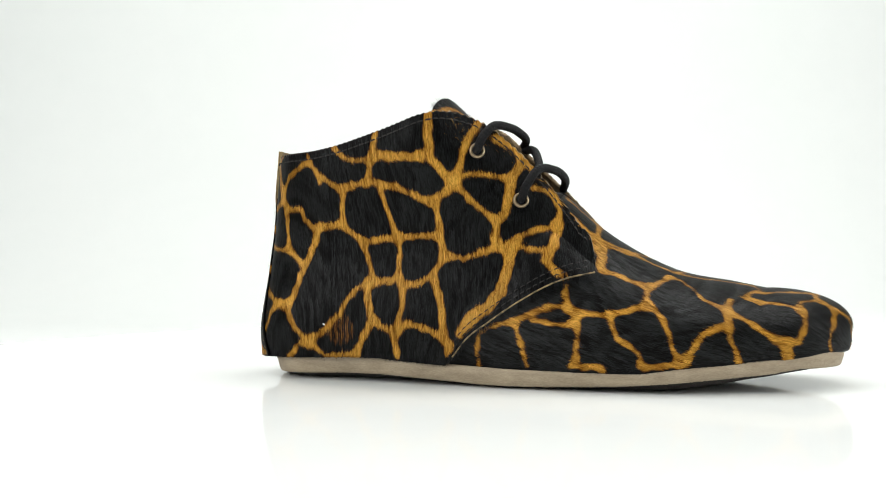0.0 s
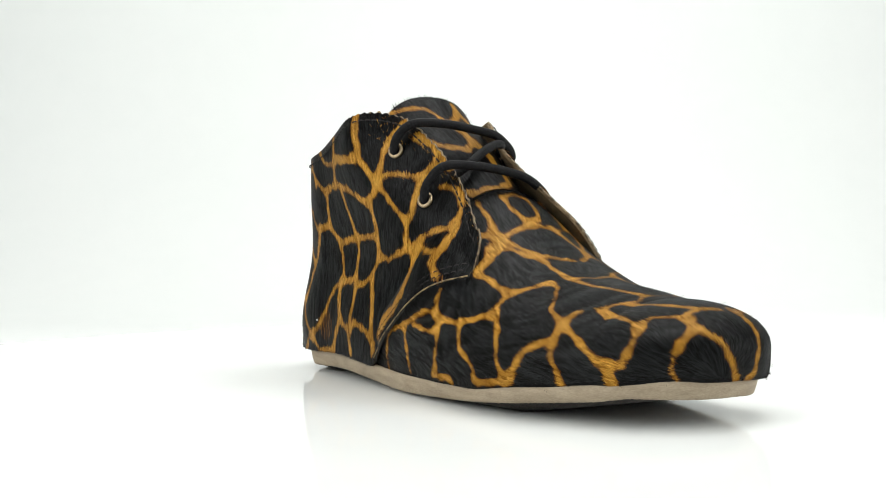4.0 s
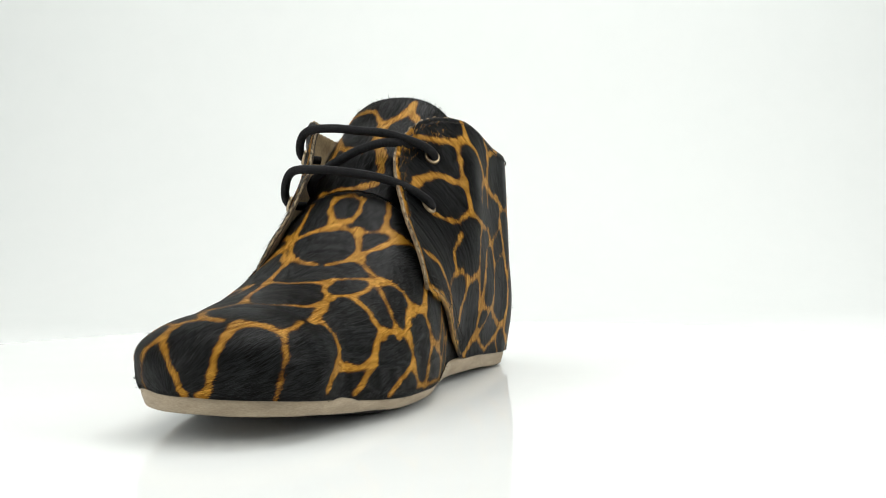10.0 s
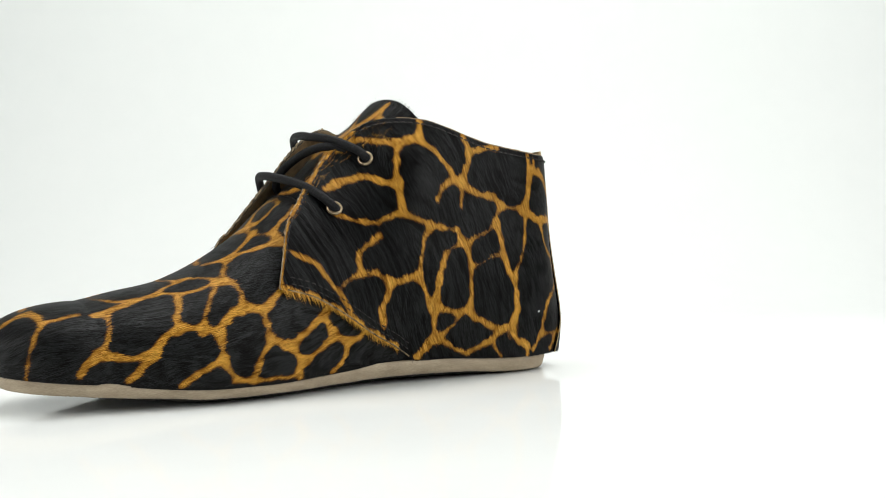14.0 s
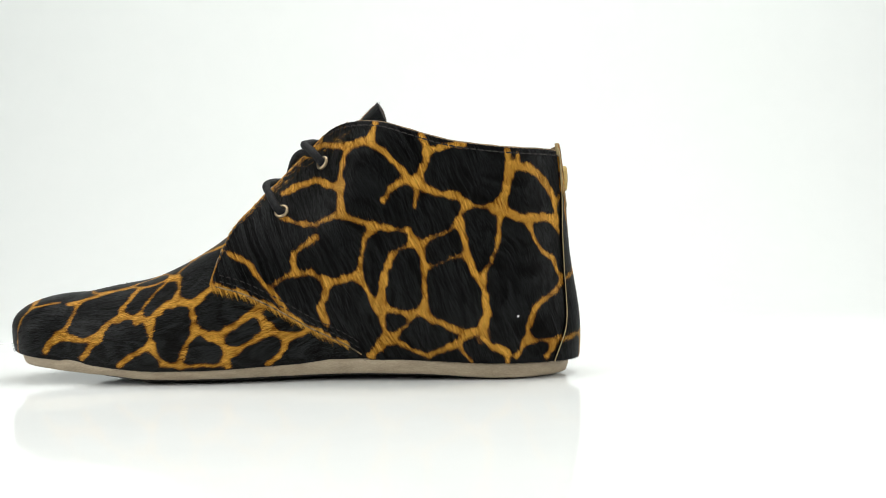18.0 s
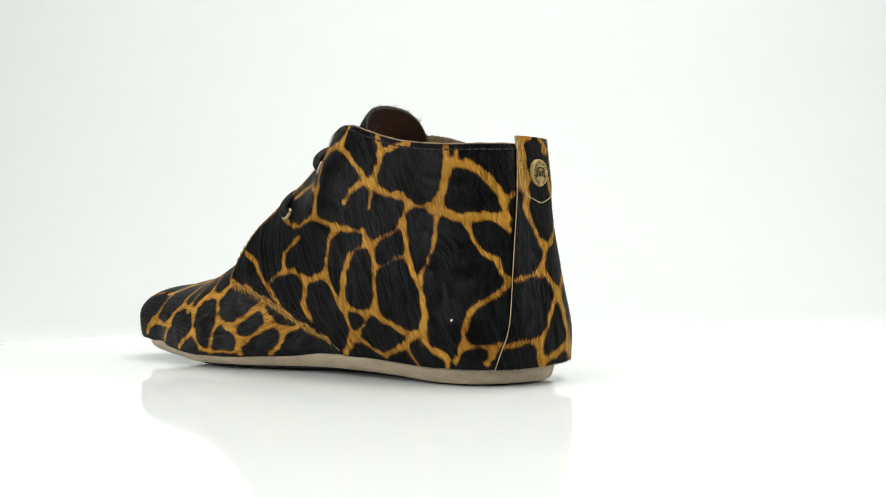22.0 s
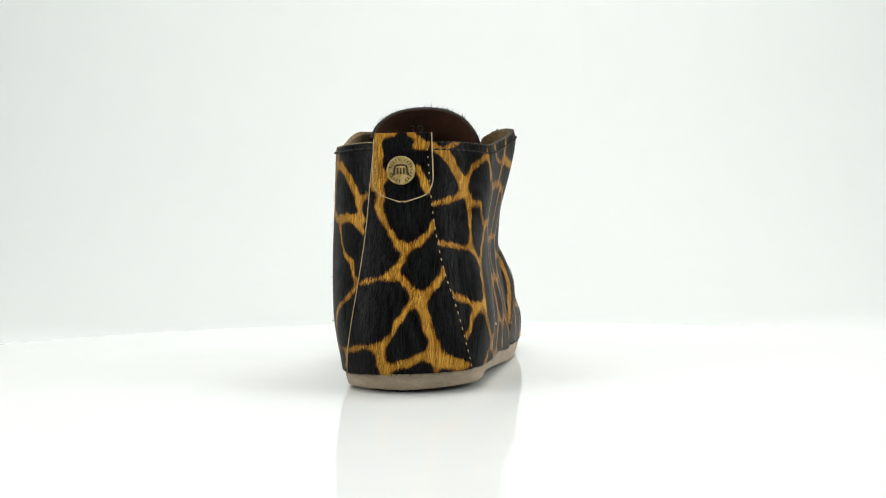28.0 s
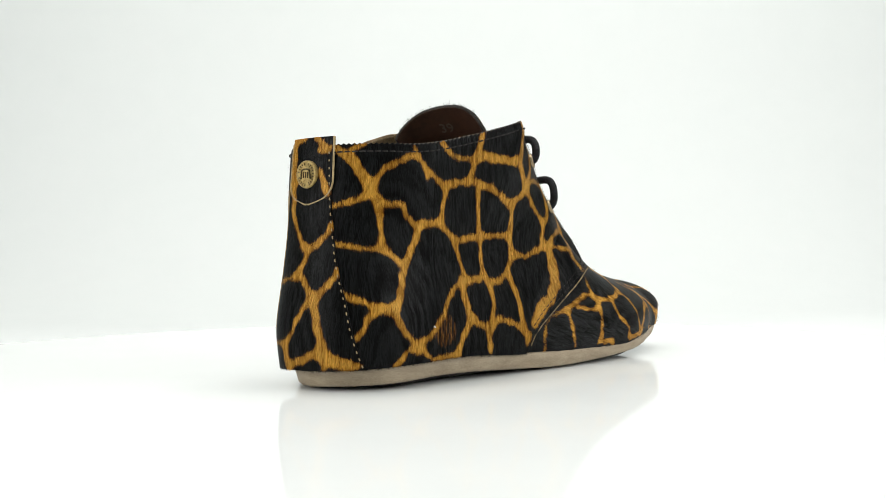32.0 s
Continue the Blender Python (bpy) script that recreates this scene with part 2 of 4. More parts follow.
def sheet(controls):
    """A smooth half width over (station, height): a thin plate through the controls."""
    c = np.asarray(controls, float)

    def kernel(a, b):
        d2 = ((a[:, None] - b[None]) ** 2).sum(-1) / 900.0
        return d2 * np.log(d2 + 1e-9)
    n = len(c)
    a = np.zeros((n + 3, n + 3))
    a[:n, :n] = kernel(c[:, :2], c[:, :2]) + np.eye(n) * 0.02
    a[:n, n], a[:n, n + 1:] = 1, c[:, :2] / 30
    a[n:, :n] = a[:n, n:].T
    w = np.linalg.solve(a, np.concatenate([c[:, 2], np.zeros(3)]))

    def at(s, z):
        s, z = np.broadcast_arrays(s, z)
        q = np.stack([s.ravel(), z.ravel()], 1).astype(float)
        return (kernel(q, c[:, :2]) @ w[:n] + w[n] + q / 30 @ w[n + 1:]).reshape(s.shape)
    return at


# ---------------------------------------------------------------- setting
def build_setting():
    def slab(name, outline, z0, z1, mat, bevel=0.0):
        bm = bmesh.new()
        face = bm.faces.new([bm.verts.new((x, y, z1)) for x, y in outline])
        up = bmesh.ops.extrude_face_region(bm, geom=[face])
        for v in [g for g in up["geom"] if isinstance(g, bmesh.types.BMVert)]:
            v.co.z = z0
        bmesh.ops.recalc_face_normals(bm, faces=bm.faces)
        return part(name, bm, mat, None)
    table = slab("floor", [(-2.5, -2.0), (2.5, -2.0), (2.5, 1.6), (-2.5, 1.6)], -0.09, -0.05, TABLE)
    tagged(table, "white table top under the turntable", "table top", kind="structure")
    # unseen plain white walls and ceiling, added to close the set and bounce light
    def wall(name, x0, x1, y0, y1, z0, z1, label):
        bm = bmesh.new()
        bmesh.ops.create_cube(bm, size=1.0, matrix=Matrix.Translation(((x0 + x1) / 2, (y0 + y1) / 2, (z0 + z1) / 2)) @ Matrix.Diagonal((x1 - x0, y1 - y0, z1 - z0, 1)))
        tagged(part(name, bm, WALL, None), label, name.split("_")[0], kind="structure")
    wall("wall_west", -2.6, -2.5, -2.1, 1.7, -0.09, 2.5, "plain white wall out of view, added to close the set")
    wall("wall_east", 2.5, 2.6, -2.1, 1.7, -0.09, 2.5, "plain white wall out of view, added to close the set")
    wall("wall_south", -2.5, 2.5, -2.1, -2.0, -0.09, 2.5, "plain white wall out of view, added to close the set")
    wall("wall_north", -2.5, 2.5, 1.6, 1.7, -0.09, 2.5, "plain white wall out of view, added to close the set")
    wall("ceiling", -2.6, 2.6, -2.1, 1.7, 2.5, 2.6, "plain white ceiling out of view, added to close the set")
    # paper sweep: flat, a wide bend, then upright
    prof = [(0.5, -0.046)] + [(1.0 + 0.5 * math.sin(a), -0.046 + 0.5 - 0.5 * math.cos(a)) for a in np.linspace(0, math.pi / 2, 17)] + [(1.5, 2.4)]
    p = np.array([[(x, y, z) for y, z in prof] for x in np.linspace(-2.4, 2.4, 9)])
    q = p + np.array([0, 0.002, -0.002])
    n = p.shape[0] * p.shape[1]
    faces = np.concatenate([grid_faces(*p.shape[:2]), grid_faces(*p.shape[:2], True) + n])
    sweep = part("backdrop", mesh_of("backdrop", np.concatenate([p.reshape(-1, 3), q.reshape(-1, 3)]), faces), PAPER, None)
    tagged(sweep, "seamless white paper backdrop curving up behind the table", "backdrop", kind="structure")


def build_turntable():
    base = tagged(new("turntable"), "round glossy white acrylic turntable plate, slowly turning", "turntable")

    def lathe(name, prof, mat, n=128):
        ang = np.linspace(0, 2 * np.pi, n, endpoint=False)
        p = np.array([[(r * math.cos(a), r * math.sin(a), z) for r, z in prof] for a in ang])
        m = len(prof)
        idx = np.arange(n * m).reshape(n, m)
        j = np.roll(idx, -1, axis=0)
        f = np.stack([idx[:, :-1], j[:, :-1], j[:, 1:], idx[:, 1:]], -1).reshape(-1, 4).tolist()
        f += [idx[:, 0][::-1].tolist(), idx[:, -1].tolist()]
        return part(name, mesh_of(name, p.reshape(-1, 3), f, smooth=False), mat, base)
    lathe("plate", [(0.319, -0.008), (0.320, -0.007), (0.320, -0.001), (0.319, 0.0)], ACRYLIC)
    lathe("foot", [(0.16, -0.05), (0.16, -0.0085), (0.155, -0.008)], TABLE, 64)
    return base


# ---------------------------------------------------------------- the boot (millimetres; x to the toe, y to its left, z up)
XH, XT, RF = -28.0, 150.0, 38.0
S0, S1 = XH - RF * math.pi / 2, XT + RF * math.pi / 2
centre = curve([(-28, 0), (20, -2), (60, -4), (110, -4), (150, 0)])
sole_top = {1: curve([(S0, 8.6), (-48, 7.6), (-24, 8.0), (0, 9.2), (36, 9.2), (60, 8.3), (93, 7.1), (116, 7.3), (127, 8.2), (139, 9.6), (150, 11.0), (180, 13.6), (S1, 15.0)]),
            -1: curve([(S0, 8.6), (-44, 10.0), (-8, 10.8), (7, 9.9), (36, 8.4), (63, 7.7), (88, 8.1), (110, 8.8), (130, 10.6), (150, 12.6), (167, 14.6), (S1, 15.0)])}
sole_low = {1: curve([(S0, 1.2), (-48, 0.9), (-24, 1.3), (-12, 2.3), (24, 3.2), (48, 2.8), (82, 2.4), (116, 2.6), (127, 3.7), (139, 4.6), (150, 5.6), (180, 7.4), (S1, 8.6)]),
            -1: curve([(S0, 1.2), (-44, 2.6), (-8, 3.2), (22, 2.0), (50, 1.0), (76, 1.6), (99, 2.6), (130, 5.2), (150, 7.0), (167, 9.0), (S1, 8.6)])}
tread_low = curve([(S0, 0.5), (-55, 0), (-30, 0), (10, 1.0), (35, 0.9), (60, 0), (110, 0), (130, 2.2), (150, 5.2), (180, 7.6), (S1, 8.7)])
sole_half = {1: curve([(S0, 39), (-60, 33.2), (-28, 27.4), (5, 29), (30, 29), (55, 34), (85, 41), (110, 41.5), (130, 37), (150, 30.5), (166, 28.6), (188, 28.8), (S1, 28.8)]),
             -1: curve([(S0, 39), (-60, 36.2), (-28, 30.6), (5, 34.5), (30, 37), (55, 39.5), (85, 41.5), (110, 42), (130, 40), (150, 35.3), (163, 33.3), (187, 31), (S1, 28.8)])}
vamp_half = {1: curve([(0, 27), (30, 29), (60, 38), (85, 44), (105, 44.5), (119, 42.8), (135, 37.6), (150, 32), (158, 32.9), (167, 33.9), (179, 33.4), (S1, 32.4)]),
             -1: curve([(0, 33), (30, 37), (60, 40.5), (85, 43), (105, 43.8), (119, 42.6), (135, 40.2), (150, 36.4), (163, 35.4), (178, 33.2), (S1, 32.4)])}
ridge = curve([(0, 50), (40, 60), (58, 76), (66, 79), (70, 76.5), (84, 63.5), (99, 53.5), (115, 45.9), (138, 41), (150, 38.4)])
vamp_power = {1: curve([(60, 2.3), (100, 2.4), (135, 2.2), (150, 2.25), (S1, 2.1)]), -1: curve([(60, 2.0), (80, 1.8), (110, 1.8), (135, 1.8), (150, 1.85), (172, 1.9), (S1, 2.1)])}


def place(side, s, r, z):
    """From station, half width and height to a point: stations fan out round the heel and the toe."""
    s, r, z = np.broadcast_arrays(np.asarray(s, float), r, z)
    back, front = np.clip((XH - s) / RF, 0, math.pi / 2), np.clip((s - XT) / RF, 0, math.pi / 2)
    phi = back + front
    x = np.clip(s, XH, XT) - r * np.sin(back) + r * np.sin(front)
    return np.stack([x, centre(s) + side * r * np.cos(phi), z], -1)


def station(p):
    """The station of a point, the other way round."""
    return np.where(p[:, 0] < XH, XH - RF * np.arctan2(XH - p[:, 0], np.abs(p[:, 1])), p[:, 0])


def vamp_r(side, s, z):
    """The vamp's half width at a height."""
    zb = sole_top[side](s) + 9
    k = vamp_power[side](s)
    up = np.clip((z - zb) / (ridge(s) - zb), 0, 1)
    return vamp_half[side](s) * (1 - up**k) ** (1 / k)


# half widths over station and height: round the heel, then along the shaft
HEEL_LEFT = [(S0, 8, 42.8), (-72, 8, 41.8), (-60, 8, 36.6), (-45, 8, 31.2), (S0, 22, 43.2), (-72, 22, 43), (-60, 22, 38.7), (-45, 22, 33.8), (S0, 52, 39.4),
    (-72, 52, 39.1), (-60, 52, 36.7), (-45, 52, 33.5), (S0, 77, 37.5), (-70, 77, 37.4), (-50, 77, 33.5), (S0, 98, 35.4), (-70, 98, 35.8), (-50, 98, 32.6)]
SHAFT_LEFT = [(-28, 8, 29.5), (-28, 28, 32.5), (-28, 55, 33.5), (-28, 80, 32), (-28, 100, 31), (5, 8, 29), (5, 30, 35.5), (5, 60, 35.8), (5, 85, 34),
    (5, 108, 31), (30, 16, 31), (30, 40, 38), (30, 77, 37), (30, 95, 32), (22, 111, 26), (36, 109, 18.5), (47.5, 100, 14.5), (39, 93, 25),
    (56, 72, 31), (56, 50, 39), (58.6, 88, 18), (68.7, 75.5, 25.3), (77.3, 63.3, 32.8), (75, 45, 41), (84, 42, 41.5)]
HEEL_RIGHT = [(S0, 8, 42.8), (-72, 8, 43.7), (-60, 8, 40.3), (-45, 8, 35), (S0, 22, 43.2), (-72, 22, 44.3), (-60, 22, 41.4), (-45, 22, 36.4), (S0, 52, 39.4),
    (-72, 52, 39.6), (-60, 52, 36.2), (-45, 52, 31.9), (S0, 77, 37.5), (-70, 77, 36.9), (-50, 77, 33.9), (S0, 98, 35.4), (-70, 98, 35.2), (-50, 98, 33.9)]
SHAFT_RIGHT = [(-28, 8, 33.8), (-28, 28, 34.2), (-28, 52, 31), (-28, 80, 33.5), (-28, 100, 35), (5, 8, 36), (5, 30, 36.5), (5, 55, 31.3), (5, 80, 36.5),
    (5, 106, 41), (31, 14, 38.5), (31, 40, 34.8), (26, 60, 32.6), (25, 78, 36), (21, 109, 42), (39, 95.5, 32.5), (36, 110, 28), (45, 104, 25.2),
    (57, 75, 29.5), (51, 57, 31.8), (55, 94, 21.6), (63, 85, 19.8), (70, 77, 20.3), (79, 65, 22.8), (85, 55.4, 26), (87, 46, 30)]
quarter_half = {1: sheet(HEEL_LEFT + SHAFT_LEFT), -1: sheet(HEEL_RIGHT + SHAFT_RIGHT)}
upper_edge = {1: curve([(S0, 98), (-60, 98), (-39, 98.6), (-15, 101.8), (1.4, 106.7), (11, 109.8), (22.7, 111.2), (35.3, 109), (46.8, 100), (58.3, 88), (69.2, 75.8), (78.3, 63), (82.5, 51), (85, 42.4)]),
              -1: curve([(S0, 98), (-60, 98.3), (-32, 99), (-7, 104), (7, 107.6), (19, 111), (25, 112), (35.5, 109.8), (45, 104), (54.7, 94.8), (63, 85.5), (70, 77), (79, 65), (85.2, 55.4), (87, 46.4)])}
lower_edge = {1: curve([(S0, 6), (5, 8.5), (19, 9.5), (28.5, 15.5), (42.5, 22.7), (56.5, 31), (70.5, 38), (85, 42)]),
              -1: curve([(S0, 6), (5, 8.5), (27, 9.5), (35, 19), (44.8, 26.2), (59, 35.4), (75, 43.3), (87, 46)])}


strip_edge = {1: curve([(5, 24), (12, 22.3), (21, 19.8), (32, 18.2), (45, 16.6), (65, 14.2), (97, 11.5)]),
              -1: curve([(5, 25), (12, 22.8), (21, 20.5), (32, 18.3), (45, 15), (65, 11.8), (97, 9.8)])}


def quarter_r(side, s, z):
    r = quarter_half[side](s, z)
    near = np.where(s > 15, vamp_r(side, np.maximum(s, 15), z) + 1.3 - np.clip((34 - s) * 0.25, 0, 4), 0)
    return np.maximum(r, near)


def net_tone(p, net, blend=1.0):
    """How far a point lies from the printed net (millimetres; below nought on a strand of it). A strand: its half breadth, then the points it runs through."""
    k = p.shape[-1]
    p = np.asarray(p, float).reshape(-1, k).copy()
    wob = np.stack([np.sin(p[:, 0] * 0.9 + 1.7 * np.sin(p[:, -1] * 0.7)), np.sin(p[:, -1] * 1.1 + 1.3 * np.sin(p[:, 0] * 0.8))], 1) * 0.22
    p[:, 0] += wob[:, 0]
    p[:, -1] += wob[:, 1]
    # on the rounded toe panel a strand's depth below the skin does not count
    out = None
    if k == 3:
        out = p - np.stack([np.clip(p[:, 0], 60, 150), np.full(len(p), -2.0), np.full(len(p), 10.0)], 1)
        out /= np.maximum(np.linalg.norm(out, axis=1, keepdims=True), 1e-6)
    # strands swell and thin along their way
    swell = 0.9 + 0.3 * np.sin(p[:, 0] * 0.55 + 2.0 * np.sin(p[:, -1] * 0.31)) * np.sin(p[:, -1] * 0.49 + 1.5 * np.sin(p[:, 0] * 0.27))
    total = np.full(len(p), math.exp(-6.0 / blend))
    for half, *rest in net:
        pts = np.asarray(rest, float).reshape(-1, k)
        near = np.flatnonzero(np.all((p > pts.min(0) - 7) & (p < pts.max(0) + 7), axis=1))
        q, best = p[near], np.full(len(near), 1e3)
        for a, b in zip(pts[:-1], pts[1:]):
            t = np.clip(((q - a) @ (b - a)) / max((b - a) @ (b - a), 1e-6), 0, 1)
            d = q - a - t[:, None] * (b - a)
            dist = (d * d).sum(1)
            if out is not None:
                deep = (d * out[near]).sum(1)
                dist = np.where(np.abs(deep) < 9, dist - 0.95 * deep**2, dist)
            best = np.minimum(best, np.sqrt(np.maximum(dist, 0)))
        total[near] += np.exp(-(best - half * swell[near] + 0.2) / blend)
    return -blend * np.log(total)


# the print: a pale net between dark patches, strand by strand
NET_RIGHT_A = [(1.1, -62.5, 98, -69.5, 95.5, -59.5, 81),
    (1.2, -24.5, 99.5, -20.5, 95.5, -15, 93.5, -6, 94),
    (1.3, -3, 104.5, -4.5, 100.5, -5.5, 96.5, -7, 91.5, -8.5, 84.5),
    (2.2, -3.5, 95, 7.5, 94, 17, 93.5),
    (1.9, 21, 110.5, 21, 99.5, 22, 92, 25.5, 87.5, 29.5, 83),
    (1.7, 39, 108, 37, 103.5, 34.5, 96, 32.5, 88.5, 29.5, 83),
    (1.3, 29.5, 83.5, 36.5, 86, 45, 85.5, 52.5, 84),
    (1.5, -21, 82, -14.5, 83.5, -8.5, 84.5, 4.5, 82, 13, 78, 18.5, 75.5, 25.5, 78, 29.5, 82)]
NET_RIGHT_B = [(1.4, 31, 81.5, 37.5, 75, 43, 70, 47.5, 67),
    (1.9, 46, 101, 53, 96.5, 55.5, 92.5, 54.5, 88, 52.5, 84, 52.5, 77.5, 50.5, 69.5, 47.5, 66, 46.5, 60.5, 47.5, 56.5),
    (1.5, 18.5, 75.5, 21.5, 73.5, 22.5, 67.5, 23, 59.5, 24, 53.5),
    (1.5, 24, 53, 33, 52, 42.5, 54.5, 48, 56.5),
    (1.3, 48, 56.5, 53, 57.5, 56.5, 60.5, 63, 63, 68.5, 64, 71.5, 67, 71.5, 71.5, 69.5, 76, 66, 79, 61, 80),
    (1.1, 49.5, 56.5, 55.5, 56.5, 61.5, 55, 68.5, 55, 70, 59, 71.5, 64.5),
    (1.7, 56, 91.5, 60.5, 87.5)]
NET_RIGHT_C = [(1.6, 71.5, 64, 71, 56.5, 68, 50.5, 72.5, 46, 76, 44.5),
    (1.2, -3, 82.5, -1, 74, 1.5, 67, 3, 61),
    (1.4, 23, 61, 12.5, 61.5, 3, 61, -11, 59.5, -13.5, 60, -19, 64, -22, 66.5),
    (1.4, -21, 82, -21.5, 74.5, -22, 66.5, -30, 66.5, -37.5, 65),
    (1.4, -13.5, 59.5, -11, 54, -9, 47, -7, 42.5),
    (1.1, 4, 60.5, 4, 54, 3.5, 45),
    (1.4, -7, 42.5, 0, 42.5, 3.5, 44.5, 6, 41, 12.5, 41, 18, 44.5, 23, 49.5, 24, 52.5)]
NET_RIGHT_D = [(1.3, -7.5, 42, -14.5, 40, -19, 35.5, -23.5, 28.5, -29, 23, -35, 19, -39, 17.5),
    (1.7, -10, 41.5, -10, 35, -8.5, 29, -4, 24.5, 3, 21.5),
    (1.6, 6.5, 40.5, 6.5, 33, 4.5, 24.5, 3, 17.5, 4, 11.5),
    (1.5, 3.5, 21.5, 9, 25, 15.5, 23.5, 25.5, 20, 28.5, 16.5),
    (1.7, 19.5, 44.5, 22.5, 37.5, 24.5, 30.5, 25.5, 19.5),
    (1.7, -8, 26, -11, 20.5, -15, 12),
    (1.2, -39, 17.5, -35.5, 14, -31, 11, -15.5, 11.5),
    (2.6, 53.5, 56, 52.5, 48, 50, 39, 44.5, 32, 38, 28, 33.5, 22)]
NET_RIGHT_E = [(1.2, 26.5, 13.5, 28.5, 17),
    (1.5, -75.5, 97, -67.5, 90, -60.5, 79.5),
    (1.4, -39.5, 97, -38.5, 94, -43.5, 93, -54.5, 88.5, -60.5, 81, -57.5, 75),
    (1.3, -38.5, 94, -32.5, 88, -23, 82),
    (0.8, -34.5, 89, -32.5, 84.5),
    (1.3, -60.5, 79, -64, 76.5, -71, 74.5, -76.5, 73.5),
    (1.3, -57.5, 75, -52, 74, -45, 74, -44, 70, -40, 66.5, -34.5, 65),
    (1.4, -57.5, 75, -56.5, 69, -56, 61, -55.5, 56.5),
    (1.2, -55.5, 56, -64.5, 56.5, -73, 58, -78, 59),
    (1.3, -55.5, 56.5, -51, 53, -46, 50)]
NET_RIGHT_F = [(2, -36, 64, -38.5, 59, -44, 50.5, -47, 43, -49, 36, -51, 32),
    (1.4, -51, 32, -58, 33, -64, 35.5, -72.5, 39.5, -75, 41),
    (1.3, -57.5, 32, -61.5, 29, -64, 23.5, -66, 21),
    (1.5, -51, 32, -49.5, 27, -46, 22, -38.5, 16),
    (1.3, -38.5, 16, -45.5, 15, -48.5, 11.5, -51.5, 10)]
NET_RIGHT = NET_RIGHT_A + NET_RIGHT_B + NET_RIGHT_C + NET_RIGHT_D + NET_RIGHT_E + NET_RIGHT_F
NET_LEFT_A = [(2, 15.5, 109.5, 17.5, 101.5),
    (1.8, 47.5, 97.5, 43, 100.5, 38.5, 101.5, 33, 101, 27, 100, 21, 102, 17.5, 101.5, 11.5, 97, 5.5, 90.5, 1, 86, -2.5, 85),
    (1.8, 27, 100, 29, 94, 30, 87, 30, 78, 29, 71.5),
    (1.4, 29, 71, 34, 69.5, 40, 67, 46, 67, 52, 68.5, 56.5, 70.5),
    (1.4, 29, 71, 23.5, 68.5, 17.5, 67, 15.5, 65.5),
    (2, 30, 82.5, 35.5, 84, 42.5, 86, 50.5, 83.5, 56.5, 80.5),
    (1.7, -4, 104.5, -7, 98.5, -6.5, 93, -4, 88.5, -2.5, 85),
    (1.8, -7, 96.5, -14.5, 99, -22, 100)]
NET_LEFT_B = [(1.6, -2.5, 84.5, 5.5, 83.5, 9, 81, 11.5, 76.5),
    (2, -2.5, 84.5, -6.5, 81, -12, 79, -19.5, 78.5, -23, 74.5),
    (1.2, -3, 84, -2, 78.5, -1.5, 73.5),
    (1.2, -23.5, 74, -31.5, 73.5, -39.5, 74.5),
    (1.9, -39.5, 74, -42.5, 79.5, -42.5, 87, -44, 92, -43, 97),
    (1.5, -44, 91.5, -55, 89, -62.5, 85, -67.5, 77.5, -70, 68.5),
    (1.7, -39.5, 74, -44, 70, -50, 68, -58.5, 69, -71, 68),
    (1.4, -23, 74, -20.5, 70.5, -20, 66.5),
    (1.5, -39.5, 74, -38.5, 65.5, -37.5, 57.5, -34, 51, -29, 43.5)]
NET_LEFT_C = [(1.5, 16, 65.5, 8, 64.5, 1, 64, -0.5, 59),
    (1.3, 0, 58.5, -4.5, 58.5, -9, 61, -14.5, 63, -20, 66.5),
    (1.3, 16, 65.5, 19.5, 60, 21, 53, 22.5, 45.5),
    (1.8, -20, 66.5, -22.5, 58.5, -23.5, 51.5, -26, 45.5, -29, 43.5),
    (0.9, -23, 54, -17.5, 52.5, -11.5, 49.5, -5.5, 48.5),
    (1.7, -1, 59, -4, 55, -5.5, 49, -5, 42, -5.5, 35, -4, 30),
    (1, -0.5, 58, 5, 56, 8.5, 53.5),
    (2.2, 9, 52, 11, 46.5, 12, 40, 14.5, 33),
    (1.8, 22.5, 45.5, 28.5, 43.5, 35.5, 42.5)]
NET_LEFT_D = [(1.7, 35.5, 42.5, 42.5, 47, 48, 46.5, 50, 50, 49.5, 54.5, 45, 58, 40, 61.5),
    (1.1, 48, 46.5, 53, 45, 57, 42.5),
    (1.8, 35.5, 42.5, 37, 36.5, 39, 30.5, 36, 24.5),
    (1.6, 22.5, 45.5, 19, 39.5, 16.5, 34.5, 14, 31.5),
    (1.7, 14, 31.5, 8.5, 30.5, 2.5, 29, -4, 30),
    (1.6, 14, 31.5, 12.5, 24.5, 11.5, 18),
    (2.6, 11.5, 17.5, 15.5, 14, 18, 11),
    (1.4, 11.5, 17.5, 6.5, 17, 0, 13, -6.5, 11),
    (1.2, 0, 28, 3, 24, 6.5, 20.5, 10, 18),
    (1.8, -4, 30, -8.5, 26, -14.5, 23.5, -22.5, 20)]
NET_LEFT_E = [(1.6, -22.5, 20, -19, 16.5, -14, 14, -6.5, 11),
    (1.9, -22.5, 20, -27.5, 21, -31, 25),
    (2, -29, 43.5, -30.5, 37, -32, 28.5, -30, 22, -31, 17.5, -34.5, 14.5, -42.5, 12),
    (1.1, -20, 17, -20.5, 12.5, -24.5, 8),
    (1.7, -42.5, 11.5, -43, 8),
    (1.5, 77.5, 55, 70, 52, 63.5, 44, 56.5, 36, 53, 31),
    (1.5, -48.5, 95, -45, 85.5, -39.5, 76.5, -35.5, 72),
    (1.8, -53.5, 91, -61, 85, -66.5, 80, -69, 75.5, -73.5, 77.5),
    (1.2, -35.5, 72, -53, 68.5, -66, 68),
    (1.5, -66, 68, -71, 63)]
